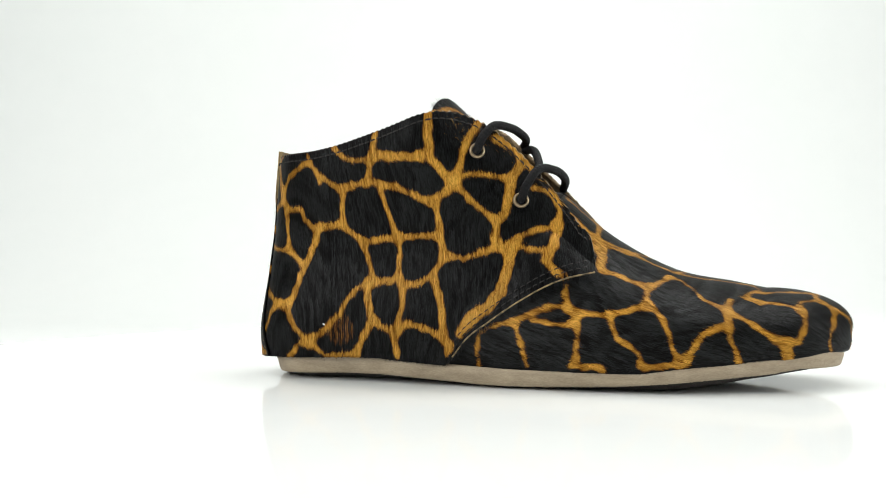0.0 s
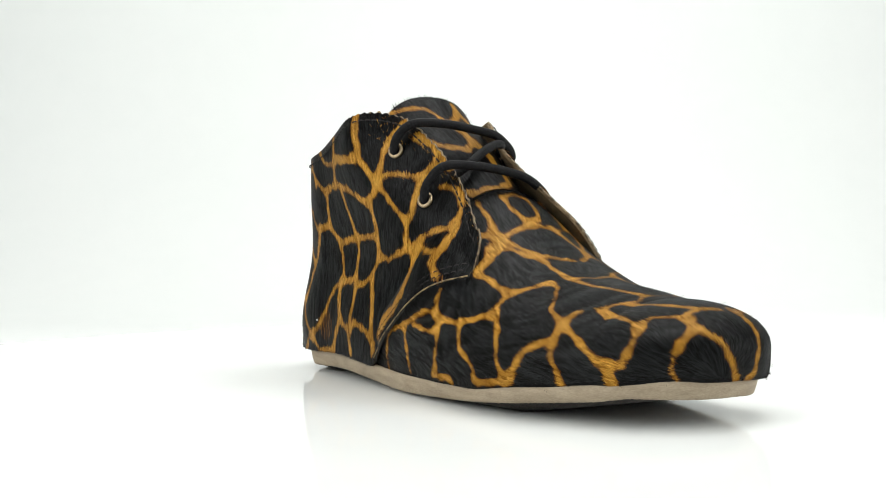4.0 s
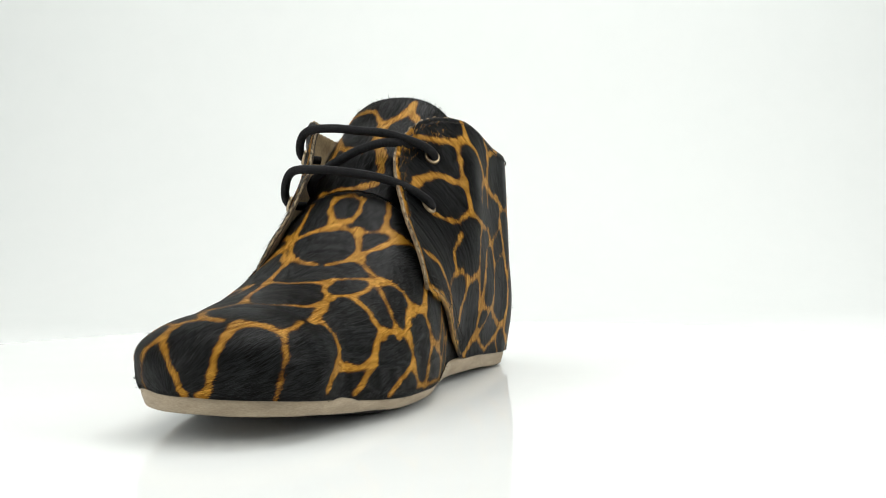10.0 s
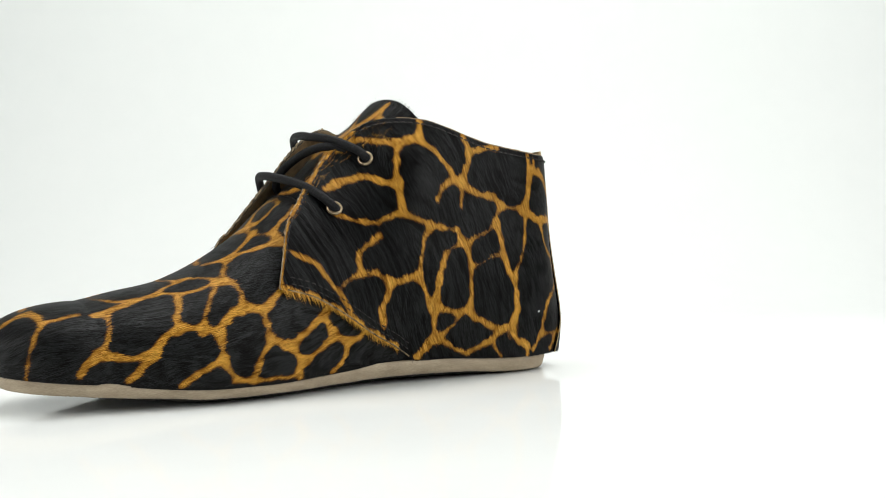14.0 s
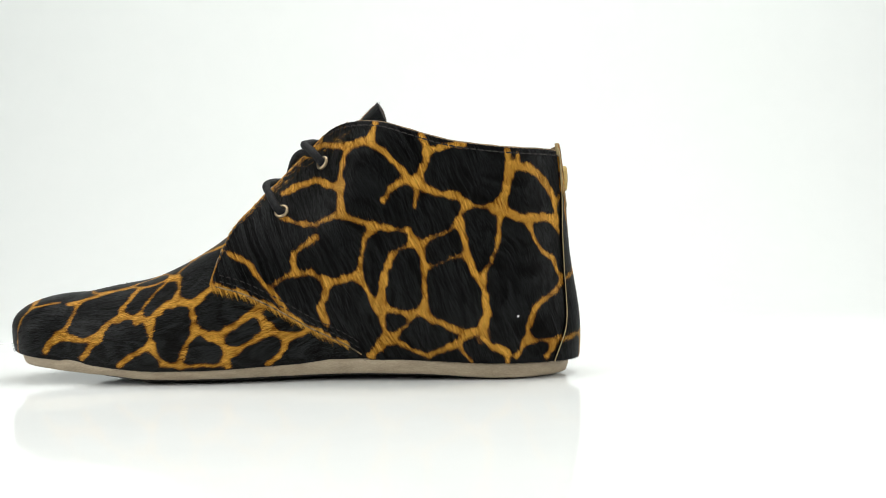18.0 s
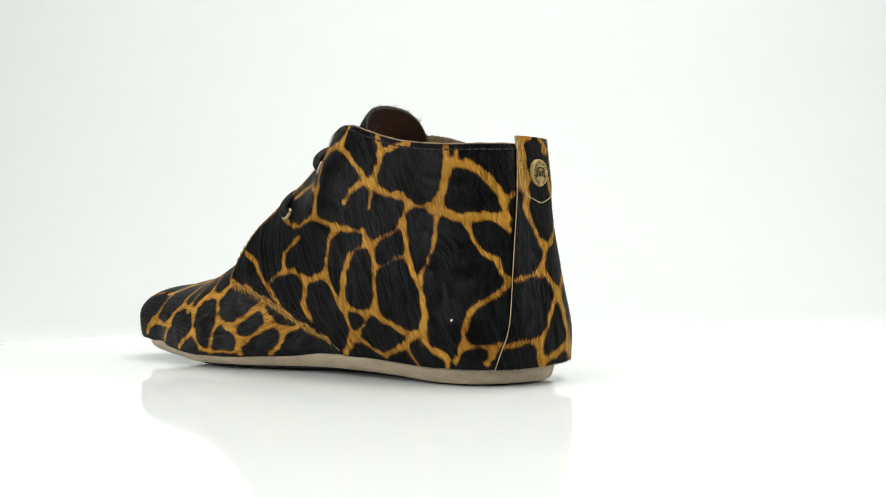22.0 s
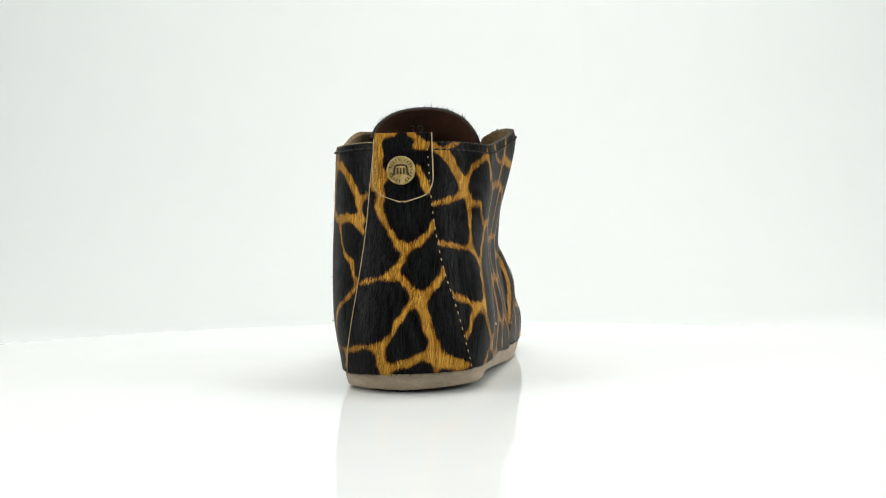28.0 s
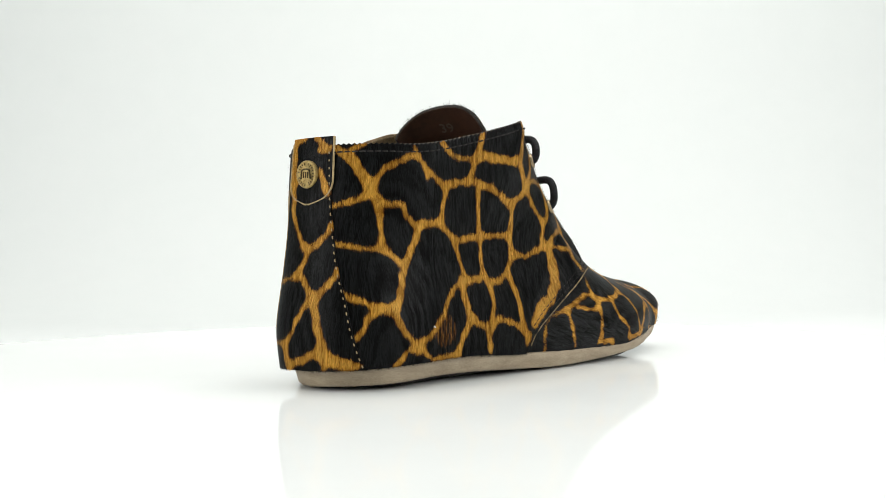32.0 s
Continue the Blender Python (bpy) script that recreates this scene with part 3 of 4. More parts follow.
NET_LEFT_F = [(1.5, -53, 67, -56.5, 58, -60, 53.5, -65, 51.5, -67.5, 45, -69.5, 43),
    (1.4, -69.5, 42.5, -66.5, 38.5, -59.5, 34.5, -54, 30.5, -51, 22.5, -51, 16.5),
    (1.4, -51, 16.5, -62.5, 17, -68.5, 18.5),
    (1.4, -51, 16.5, -46.5, 9.5),
    (1.5, -60.5, 9.5, -63.5, 15.5)]
NET_LEFT = NET_LEFT_A + NET_LEFT_B + NET_LEFT_C + NET_LEFT_D + NET_LEFT_E + NET_LEFT_F
NET_VAMP_A = [(1.7, 150.5, 32, 21, 155.5, 32, 18, 157.5, 32, 14.5),
    (1.4, 150.5, 32, 21, 143, 33, 19, 136, 35.5, 19.5, 133, 36, 20.5),
    (1.4, 133, 36, 20.5, 129.5, 35.5, 25.5, 126.5, 35.5, 27.5, 122, 35.5, 29),
    (1.7, 133, 36, 20.5, 137, 35, 16, 141, 33, 11),
    (1.4, 122, 35.5, 29, 115.5, 37, 28, 110.5, 38.5, 27),
    (1.7, 110.5, 39, 26.5, 108, 38, 30, 103, 36.5, 34, 97, 37, 35),
    (1.4, 110.5, 38.5, 27, 109.5, 40, 22.5, 109.5, 40.5, 16.5)]
NET_VAMP_B = [(1.4, 109.5, 40.5, 16.5, 114, 40, 15, 119.5, 39, 11.5, 124, 37.5, 8.5),
    (1.2, 109.5, 40.5, 16.5, 107, 40.5, 12.5, 103.5, 40, 9),
    (1.8, 96.5, 37.5, 34.5, 92, 38, 34, 87.5, 37, 37.5, 83, 35, 42),
    (1.4, 92, 38, 33.5, 91, 39.5, 27.5, 90.5, 40, 23),
    (1.3, 90.5, 40, 23, 94, 40.5, 17.5, 96, 40.5, 12, 97, 40, 9),
    (1.7, 90.5, 40, 23.5, 85, 40, 20.5, 80.5, 39, 21.5, 75, 38, 24.5, 68.5, 36, 29, 63, 34, 33.5),
    (1.7, 82, 39.5, 20.5, 79.5, 39, 16.5, 77, 38.5, 13.5)]
NET_VAMP_C = [(1.6, 77, 38.5, 13.5, 72.5, 37.5, 15, 68, 36, 17.5, 63.5, 35, 21, 60, 34, 23),
    (1.7, 77, 38.5, 13.5, 78.5, 38.5, 10.5, 77.5, 38, 8),
    (1.6, 60, 34, 23, 62.5, 34.5, 25.5, 65.5, 35, 29.5),
    (1.7, 60, 34, 23, 56.5, 33, 21, 53.5, 32, 19, 48, 30.5, 20.5, 43, 29, 24),
    (1.5, 53.5, 32, 19, 55, 32.5, 14.5, 58.5, 33, 10, 61.5, 33.5, 8.5),
    (1, 105, 40, 9, 93.5, 40, 8.5, 86.5, 39.5, 8.5, 80, 38.5, 8.5)]
NET_VAMP_D = [(1.3, 171.5, 9.5, 34.5, 169, 14, 34.5, 168, 18, 33.5, 167.5, 21.5, 32, 162.5, 23.5, 33, 155.5, 22, 34.5),
    (1, 167.5, 22, 32, 171, 25, 27, 172.5, 24.5, 20.5, 173, 22.5, 13),
    (1, 145.5, 24, 34, 146.5, 28, 30, 147.5, 30.5, 26.5, 150, 32, 22.5, 152.5, 32, 20),
    (1.3, 120, 22, 40, 121.5, 29, 36, 124, 33, 31.5, 124, 35.5, 28),
    (1.2, 105, 24, 45, 109.5, 30, 39, 113.5, 34.5, 33.5, 116, 38, 26.5),
    (1.2, 103.5, 25, 45, 100.5, 28.5, 44, 99, 32.5, 41, 100, 35.5, 36.5, 100.5, 37, 34)]
NET_VAMP_E = [(1.3, 143.5, -23, 35.5, 154.5, -24.5, 33, 163.5, -26, 31),
    (1.2, 163.5, -26, 31, 163.5, -21, 33.5, 168, -14.5, 34, 172, -11.5, 33.5),
    (1.5, 163.5, -26, 31, 165, -31, 25.5, 162.5, -33, 19.5),
    (1.4, 69.5, -17.5, 73, 76.5, -17.5, 67, 83, -18.5, 60.5),
    (1.4, 84, -18.5, 60, 84.5, -14, 61, 84, -8, 63, 83, -3, 64.5),
    (1.5, 77, -25.5, 61, 84, -18.5, 60, 93, -14.5, 55.5, 99.5, -10.5, 52.5, 102.5, -4.5, 51.5, 103.5, 1, 51),
    (1.2, 86.5, -20.5, 57, 85, -24.5, 55.5)]
NET_VAMP_F = [(1.4, 71, -6.5, 75.5, 75.5, -6.5, 71.5, 79, -4, 68, 82.5, -2, 65),
    (1.2, 71, -6.5, 75.5, 69, 0, 77, 71, 5.5, 75, 76.5, 6, 70, 79.5, 4.5, 67, 81, 0.5, 66, 82, -2, 65),
    (0.8, 83, -2.5, 64.5, 83.5, 5, 63.5, 83.5, 8.5, 62.5),
    (0.8, 83.5, 8.5, 62.5, 83, 12, 62.5, 80, 18.5, 62, 79, 23, 60),
    (1.7, 83.5, 8.5, 62.5, 88, 11, 59, 95.5, 14, 54),
    (1.5, 67.5, 15, 73.5, 73, 16.5, 69, 79, 18, 63.5, 79, 23, 59.5)]
NET_VAMP_G = [(1.4, 79, 23, 59.5, 75.5, 28, 57, 75, 29.5, 54.5),
    (1.5, 79, 23, 59.5, 88.5, 18.5, 56, 95.5, 14, 54),
    (1.6, 96.5, 14, 53, 100.5, 10.5, 51.5, 103, 5.5, 51),
    (1.4, 96.5, 14, 53, 99, 17.5, 50.5, 102, 22.5, 47, 102, 27, 44.5),
    (1.4, 100, -11.5, 52, 106.5, -12.5, 48.5, 115.5, -12, 45),
    (1, 116, -12, 45, 118.5, -1.5, 45, 116, 8, 45, 115.5, 11.5, 44.5),
    (1, 115.5, 9, 45, 111.5, 13, 46, 108, 18.5, 46, 105.5, 23.5, 45, 102, 27, 44.5)]
NET_VAMP_H = [(1.2, 115.5, 11.5, 44.5, 123, 13.5, 42, 125, 17.5, 40.5, 117.5, 22.5, 40.5, 111.5, 24.5, 42, 106, 24, 44.5),
    (1.8, 125, 17.5, 40.5, 134, 19, 38.5, 142, 21, 36, 150.5, 23, 34),
    (1.5, 116, -12, 45, 126.5, -10.5, 42.5, 136.5, -7.5, 41, 144, -4.5, 39.5),
    (1.1, 145, -4.5, 39.5, 146.5, 0.5, 39, 146.5, 7.5, 39, 141, 16.5, 38, 134, 19, 38.5),
    (1.1, 145, -4.5, 39.5, 148, -10, 38, 147, -15, 37.5, 144, -19, 37, 143, -23.5, 35.5, 149, -25.5, 33)]
NET_VAMP_I = [(1.6, 147.5, -15, 37, 158, -11, 37, 163.5, -8, 36.5, 169, -3, 36, 170, 3, 35.5),
    (1.2, 169, -10.5, 35, 169.5, -6.5, 35.5),
    (1.4, 175, -21, 26, 175.5, -17.5, 28.5, 175, -14, 31),
    (1.8, 175, -14, 31, 179.5, -10.5, 28, 181.5, -8, 25, 182, -5.5, 20, 181.5, -3, 15),
    (0.9, 175, -14, 31, 169, -14.5, 33.5),
    (1.1, 175, -21, 26, 174, -22.5, 23, 173.5, -23, 18, 174, -21, 14.5),
    (1.2, 170, 9, 35, 168.5, 13, 35, 167.5, 17.5, 34)]
NET_VAMP_J = [(1.9, 170, 9, 35, 178, 8.5, 30.5, 181.5, 7.5, 25, 182, 6.5, 20, 181.5, 5, 16, 181.5, 2.5, 14.5),
    (1.6, 81.5, -19.5, 61, 85, -19.5, 58.5, 87, -22.5, 55.5),
    (2.2, 87, -22.5, 55.5, 89, -32, 47.5),
    (1.3, 87, -22, 55.5, 91, -18, 55, 96.5, -16, 53, 102, -12.5, 51),
    (1.5, 88.5, -33, 47, 94.5, -32.5, 45, 100, -32.5, 42.5, 107.5, -32.5, 40),
    (1.5, 107.5, -32.5, 40, 111, -27.5, 41.5, 114.5, -19.5, 43.5)]
NET_VAMP_K = [(1, 114.5, -19.5, 43.5, 118.5, -20, 42, 123.5, -25.5, 39, 128, -31, 35, 132.5, -33, 33, 136.5, -34, 31.5),
    (1.5, 136.5, -34, 31.5, 141.5, -35, 28.5, 148, -36, 25, 153, -36, 21, 158.5, -34.5, 19.5),
    (1.2, 136.5, -34, 31.5, 138, -27.5, 35),
    (1.6, 136.5, -34, 31.5, 137.5, -39, 26, 133.5, -41, 25, 128, -43.5, 22, 126, -44.5, 18, 122.5, -45, 12.5),
    (1.5, 137.5, -39.5, 25.5, 138, -40.5, 23, 139.5, -40.5, 17.5, 141, -39, 12.5),
    (2.6, 158.5, -34.5, 19, 158.5, -33.5, 13.5)]
NET_VAMP_L = [(1.5, 107.5, -32.5, 40, 107, -37, 36.5, 108, -40, 33.5),
    (1.4, 108, -40, 33.5, 100.5, -43, 31, 92, -44, 30, 81.5, -44.5, 30),
    (1.4, 108, -40, 33.5, 112.5, -42, 30, 115.5, -45, 25, 117, -46.5, 20, 119, -46, 13.5, 120, -45.5, 11.5),
    (1.6, 106, -47.5, 10.5, 113.5, -46.5, 10.5, 120, -45.5, 11.5, 123, -45, 12.5),
    (1.5, 81.5, -44.5, 30, 77.5, -44, 32.5, 76.5, -42, 37.5, 76.5, -40.5, 41),
    (1.4, 77, -43.5, 33, 70, -43.5, 32.5, 64, -44, 30.5, 56, -43.5, 27, 49, -42.5, 25.5, 41.5, -41.5, 23.5)]
NET_VAMP_M = [(1.4, 81.5, -44.5, 29.5, 81.5, -46, 24.5, 81.5, -46.5, 18, 81, -46.5, 14),
    (1.8, 81, -46.5, 12.5, 79.5, -46, 10, 88, -46.5, 10, 92, -47, 9),
    (1.2, 81, -45.5, 27, 77, -45.5, 26, 72, -45, 26, 64, -44.5, 27.5),
    (1.3, 94, -44.5, 30, 96, -46.5, 24, 97, -47.5, 21, 101.5, -47.5, 18.5, 105, -48, 15.5, 106.5, -47.5, 11),
    (1.2, 41.5, -41.5, 23.5, 40, -41.5, 15, 40.5, -40.5, 8),
    (1.4, 56.5, -43.5, 26.5, 59, -44.5, 18, 61, -44, 10)]
NET_VAMP = NET_VAMP_A + NET_VAMP_B + NET_VAMP_C + NET_VAMP_D + NET_VAMP_E + NET_VAMP_F + NET_VAMP_G + NET_VAMP_H + NET_VAMP_I + NET_VAMP_J + NET_VAMP_K + NET_VAMP_L + NET_VAMP_M
NET_HEEL_A = [(1.7, 8.5, 77, 9, 70.5, 5.5, 64.5, 2.5, 58.5, -0.5, 56.5),
    (1.5, -0.5, 56.5, -5.5, 58.5, -10, 62.5, -11.5, 66),
    (1.6, -0.5, 56, 0.5, 51, 3.5, 46.5),
    (1.2, 3.5, 46, 7.5, 45, 14, 43.5, 16, 43),
    (1.5, 3.5, 46, 0, 44.5, -3, 40, -5.5, 37),
    (1.7, -5.5, 37, -10, 41, -13.5, 45, -14, 48),
    (1.3, -5.5, 37, -2, 33.5, 2, 28, 4.5, 22, 7.5, 17.5),
    (1.9, -5.5, 37, -6.5, 31.5, -8, 26, -10, 20, -10, 15.5),
    (1.3, 7.5, 17.5, 13, 18.5, 21, 16.5),
    (1.6, 7.5, 17.5, 8, 12.5, 6.5, 9.5)]
NET_HEEL_B = [(2, -10, 15.5, -5.5, 14.5, 0, 12, 5.5, 10),
    (2.6, -10, 14.5, -14.5, 12, -21, 10.5),
    (1.2, -10, 15, -10.5, 9.5),
    (2.6, 10.5, 95.5, 10, 87, 10, 80.5),
    (1.5, -5, 96, -9.5, 96),
    (2, -6, 86.5, -9, 79),
    (1.5, 9, 86, 4.5, 85)]
NET_TAB = [(2.0, 10, 101, 9.5, 90, 10, 80), (1.3, 10, 100.5, 3, 101), (1.4, -3, 101.5, -8.5, 97)]
NET_HEEL = NET_TAB + NET_HEEL_A + NET_HEEL_B
NET_TONGUE_A = [(1.2, -25, 112, -22.5, 114.5, -15, 116, -10, 116, -6, 111.5, -2.5, 108),
    (1.9, -2.5, 108, 2.5, 111.5, 6.5, 115.5, 7, 118.5),
    (2.2, -2.5, 108, -0.5, 102.5, 2.5, 97, 5, 93.5),
    (1.7, 0, 100.5, -6, 96.5, -15, 97.5, -19.5, 99.5, -27.5, 105.5),
    (1.7, -19.5, 99.5, -20, 95, -21, 91),
    (1.7, 4, 93.5, 6, 88, 6, 82, -0.5, 80.5, -7, 79.5, -16, 77.5),
    (1.5, 6.5, 115.5, 11, 110)]
NET_TONGUE = NET_TONGUE_A


WORN_RIGHT = [(-23, 22, 8.5)]
WORN_LEFT = [(-30, 19, 5)]


def faded(p, tone, spots):
    """The print where it is rubbed thin: dark patches go brown."""
    for s, z, r in spots:
        d = np.hypot(p[:, 0] - s, p[:, 1] - z) / r
        streaks = 0.20 + 0.30 * np.sin(p[:, 0] * 4.3 + 0.8 * np.sin(p[:, 1] * 0.9)) * np.sin(p[:, 0] * 1.9)
        tone = np.minimum(tone, streaks + 3.0 * np.clip(d - 0.75, 0, 2))
    return tone


def stitches(name, path, normals, parent, step=3.0, length=2.0, material=None, thick=0.62, lift=0.3):
    """A row of short thread stitches along a line on a sheet."""
    seg = np.linalg.norm(np.diff(path, axis=0), axis=1)
    acc = np.concatenate([[0], np.cumsum(seg)])
    at = np.arange(step / 2, acc[-1] - step / 2, step)
    c = np.stack([np.interp(at, acc, path[:, k]) for k in range(3)], 1)
    n = np.stack([np.interp(at, acc, normals[:, k]) for k in range(3)], 1)
    d = np.stack([np.interp(np.minimum(at + 0.5, acc[-1]), acc, path[:, k]) for k in range(3)], 1) - c
    d /= np.maximum(np.linalg.norm(d, axis=1, keepdims=True), 1e-9)
    w = np.cross(n, d)
    ring = [(-0.5, -0.3, 0.1), (-0.5, 0.3, 0.1), (-0.2, 0.4, 0.75), (-0.2, -0.4, 0.75), (0.2, 0.4, 0.75), (0.2, -0.4, 0.75), (0.5, 0.3, 0.1), (0.5, -0.3, 0.1)]
    co = np.stack([c + d * length * a + w * b * thick + n * (h * thick + lift) for a, b, h in ring], 1).reshape(-1, 3) * 0.001
    base = (np.arange(len(c)) * 8)[:, None]
    f = np.concatenate([base + [0, 1, 2, 3], base + [3, 2, 4, 5], base + [5, 4, 6, 7]])
    ob = part(name, mesh_of(name, co, f, smooth=False), material or THREAD, parent)
    return tagged(ob, kind="stuff")


def jag(s, amount, pitch=2.2):
    """The zigzag of a pinked edge."""
    return amount * (np.abs((s / pitch) % 1 - 0.5) * 4 - 1)


def build_quarter(boot, side):
    nu, nv = 520, 110
    s = np.linspace(S0, 86.9 if side < 0 else 84.9, nu)
    lo, hi = np.maximum(lower_edge[side](s), sole_top[side](s) - 0.4), upper_edge[side](s) + jag(s, 0.36 if side < 0 else 0.12, 2.4)
    hi = np.maximum(hi, lo + 0.5)
    v = np.linspace(0, 1, nv)
    z = lo[:, None] + (hi - lo)[:, None] * v
    ss = np.broadcast_to(s[:, None], z.shape)
    p = place(side, ss, quarter_r(side, ss, z), z)
    flip = side > 0
    net, spots = (NET_LEFT, WORN_LEFT) if side > 0 else (NET_RIGHT, WORN_RIGHT)

    def on_quarter(q):
        # along the front seam the hair is rubbed dark
        rim = q[:, 1] - lower_edge[side](q[:, 0])
        tone = faded(q, net_tone(q, net) + (0.15 if side > 0 else -0.22), spots)
        if side > 0:
            # along this seam and up the facing the edge is worn pale
            rim = np.minimum(rim, np.where(q[:, 0] > 40, (upper_edge[1](q[:, 0]) - q[:, 1]) * 0.75, 9))
            worn = 0.8 * (rim - 1.2) + 0.45 * np.sin(q[:, 0] * 0.6) + 0.3 * np.sin(q[:, 0] * 1.7)
            return np.where(q[:, 0] > 27, np.minimum(tone, np.maximum(worn, -1.2)), tone)
        return np.where((q[:, 0] > 27) & (rim < 2.8), np.maximum(tone, 0.12 + 0.3 * np.sin(q[:, 0] * 2.9 + q[:, 1] * 1.3) - 0.5 * np.clip(rim - 1.8, 0, 1)), tone)
    tone = on_quarter(np.stack([ss.ravel(), z.ravel()], 1)).reshape(z.shape)
    me, n = shell("quarter", p * 0.001, 0.0018, flip, tone)
    label = "inner quarter panel" if side > 0 else "outer quarter panel"
    q = part("quarter", me, [FUR, SUEDE, COLLAR if side > 0 else DARK_EDGE], boot, label + " of giraffe-print cow hair")
    lay = np.zeros(p.shape)
    lay[..., 2], lay[..., 0] = -1.0, 0.05 if side < 0 else -0.45
    hair("fur", p, n, lambda q: on_quarter(np.stack([station(q), q[:, 2]], 1)), lay, 6.5, q, seed=5 + side, sole=True,
         keep=lambda q: (station(q) - S0) * 37.0 / RF > strip_edge[side](q[:, 2]) - 0.4)
    # rows of stitching along the top edge, the facing and the lower front seam
    top = slice(0, nu - 9)
    drop = ((3.2 if side < 0 else 2.3) + hi - upper_edge[side](s)) / np.maximum(hi - lo, 6)
    k = np.clip((1 - drop) * (nv - 1), 0, nv - 1)
    idx = np.arange(nu, dtype=float)
    stitches("stitching", sample(p, idx[top], k[top]), sample(n, idx[top], k[top]), q, length=2.5, thick=0.8)
    first = int(np.searchsorted(s, 30 if side < 0 else 23))
    low = slice(first, nu - 7)
    for off in (2.5, 5.0):
        k2 = np.clip(off / np.maximum(hi - lo, 6), 0, 1) * (nv - 1)
        stitches("stitching", sample(p, idx[low], k2[low]), sample(n, idx[low], k2[low]), q)
    # cut edges: along the front seam, and up the facing
    co, f = tube((p[first - 2:, 0] + n[first - 2:, 0] * 0.1)[::9], 0.34, 8)
    part("cut_edge", mesh_of("cut_edge", co, f), SEAM, q, "frayed cut leather edge")
    face = int(np.searchsorted(s, 26))
    if side > 0:
        collar = p[:face + 4:12, -1] - n[:face + 4:12, -1] * 0.6
        co, f = tube(collar, 0.6, 8, 4)
        part("collar_edge", mesh_of("collar_edge", co, f), COLLAR, q, "worn cut edge round the collar")
    # loose hairs along the facing
    loose = np.zeros(p[face:, -12:].shape)
    loose[..., 0], loose[..., 2] = 0.55, -0.8
    def rubbed(q):
        # where the edge is frayed the hairs have lost their black
        return np.where(np.sin(q[:, 2] * 1.9 + 2 * np.sin(q[:, 0] * 0.7)) > (0.1 if side > 0 else 0.5), -1.2, on_quarter(np.stack([station(q), q[:, 2]], 1)))
    hair("loose_hair", p[face:, -12:], n[face:, -12:], rubbed, loose, 0.8, q, length=2.8, seed=61 + side, wild=0.2)
    rough = np.random.default_rng(3).normal(0, 0.24, (len(s) - face, 3))
    co, f = tube((p[face:, -1] - n[face:, -1] * 0.7 + rough)[::2], 0.4, 7, 2)
    part("facing_edge", mesh_of("facing_edge", co, f), FACING, q, "worn cut edge of the facing")
    for lint_s, lint_z in [(-46.0, 27.0)] if side > 0 else [(-30.5, 24.0)]:
        at = np.array([lint_s]), np.array([lint_z])
        spot = place(side, at[0], quarter_r(side, *at) + 0.9, at[1])[0]
        co, f = tube([spot + d for d in ((-0.4, 0, 0.3), (0, 0.1, 0.4), (0.3, 0, -0.1))], 0.3, 6, 3)
        part("lint", mesh_of("lint", co, f), PAPER, q, "tiny white speck of lint")


def build_vamp(boot):
    nu, nh = 210, 64
    s = np.linspace(10, S1, nu)
    halves = []
    for side in (1, -1):
        base = sole_top[side](s)
        r0 = vamp_half[side](s)
        t = np.linspace(0, 1, nh)
        # below: a short tuck to the sole; above: the rounded cap
        low = np.clip(t / 0.14, 0, 1)
        th = np.clip((t - 0.14) / 0.86, 0, 1) * math.pi / 2
        zr = np.where(s > XT, ridge(XT), ridge(s))
        zb = base + 9
        k = vamp_power[side](s)[:, None]
        r = np.where(t < 0.14, (r0[:, None] - 1.5 * (1 - np.sin(low * math.pi / 2))), r0[:, None] * np.cos(th) ** (2 / k))
        z = np.where(t < 0.14, base[:, None] - 1 + 10 * (1 - np.cos(low * math.pi / 2)) , zb[:, None] + (zr - zb)[:, None] * np.sin(th) ** (2 / k))
        halves.append(place(side, np.broadcast_to(s[:, None], r.shape), np.maximum(r, 0), z))
    p = np.concatenate([halves[0], halves[1][:, -2::-1]], 1)
    tone = net_tone(p, NET_VAMP).reshape(p.shape[:2])
    me, n = shell("vamp", p * 0.001, 0.0015, True, tone)
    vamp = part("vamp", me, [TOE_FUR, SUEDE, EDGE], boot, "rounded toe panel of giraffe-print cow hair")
    lay = np.zeros(p.shape)
    lay[..., 0], lay[..., 2], lay[..., 1] = 1.0, -0.25, -0.25
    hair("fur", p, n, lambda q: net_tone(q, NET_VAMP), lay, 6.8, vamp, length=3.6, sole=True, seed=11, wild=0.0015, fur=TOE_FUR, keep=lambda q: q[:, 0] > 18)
    # the seam that joins the tongue
    row = int(np.searchsorted(s, 67.5))
    mid = slice(nh - 26, nh + 25)
    stitches("stitching", p[row, mid], n[row, mid], vamp, step=2.6)
    return p


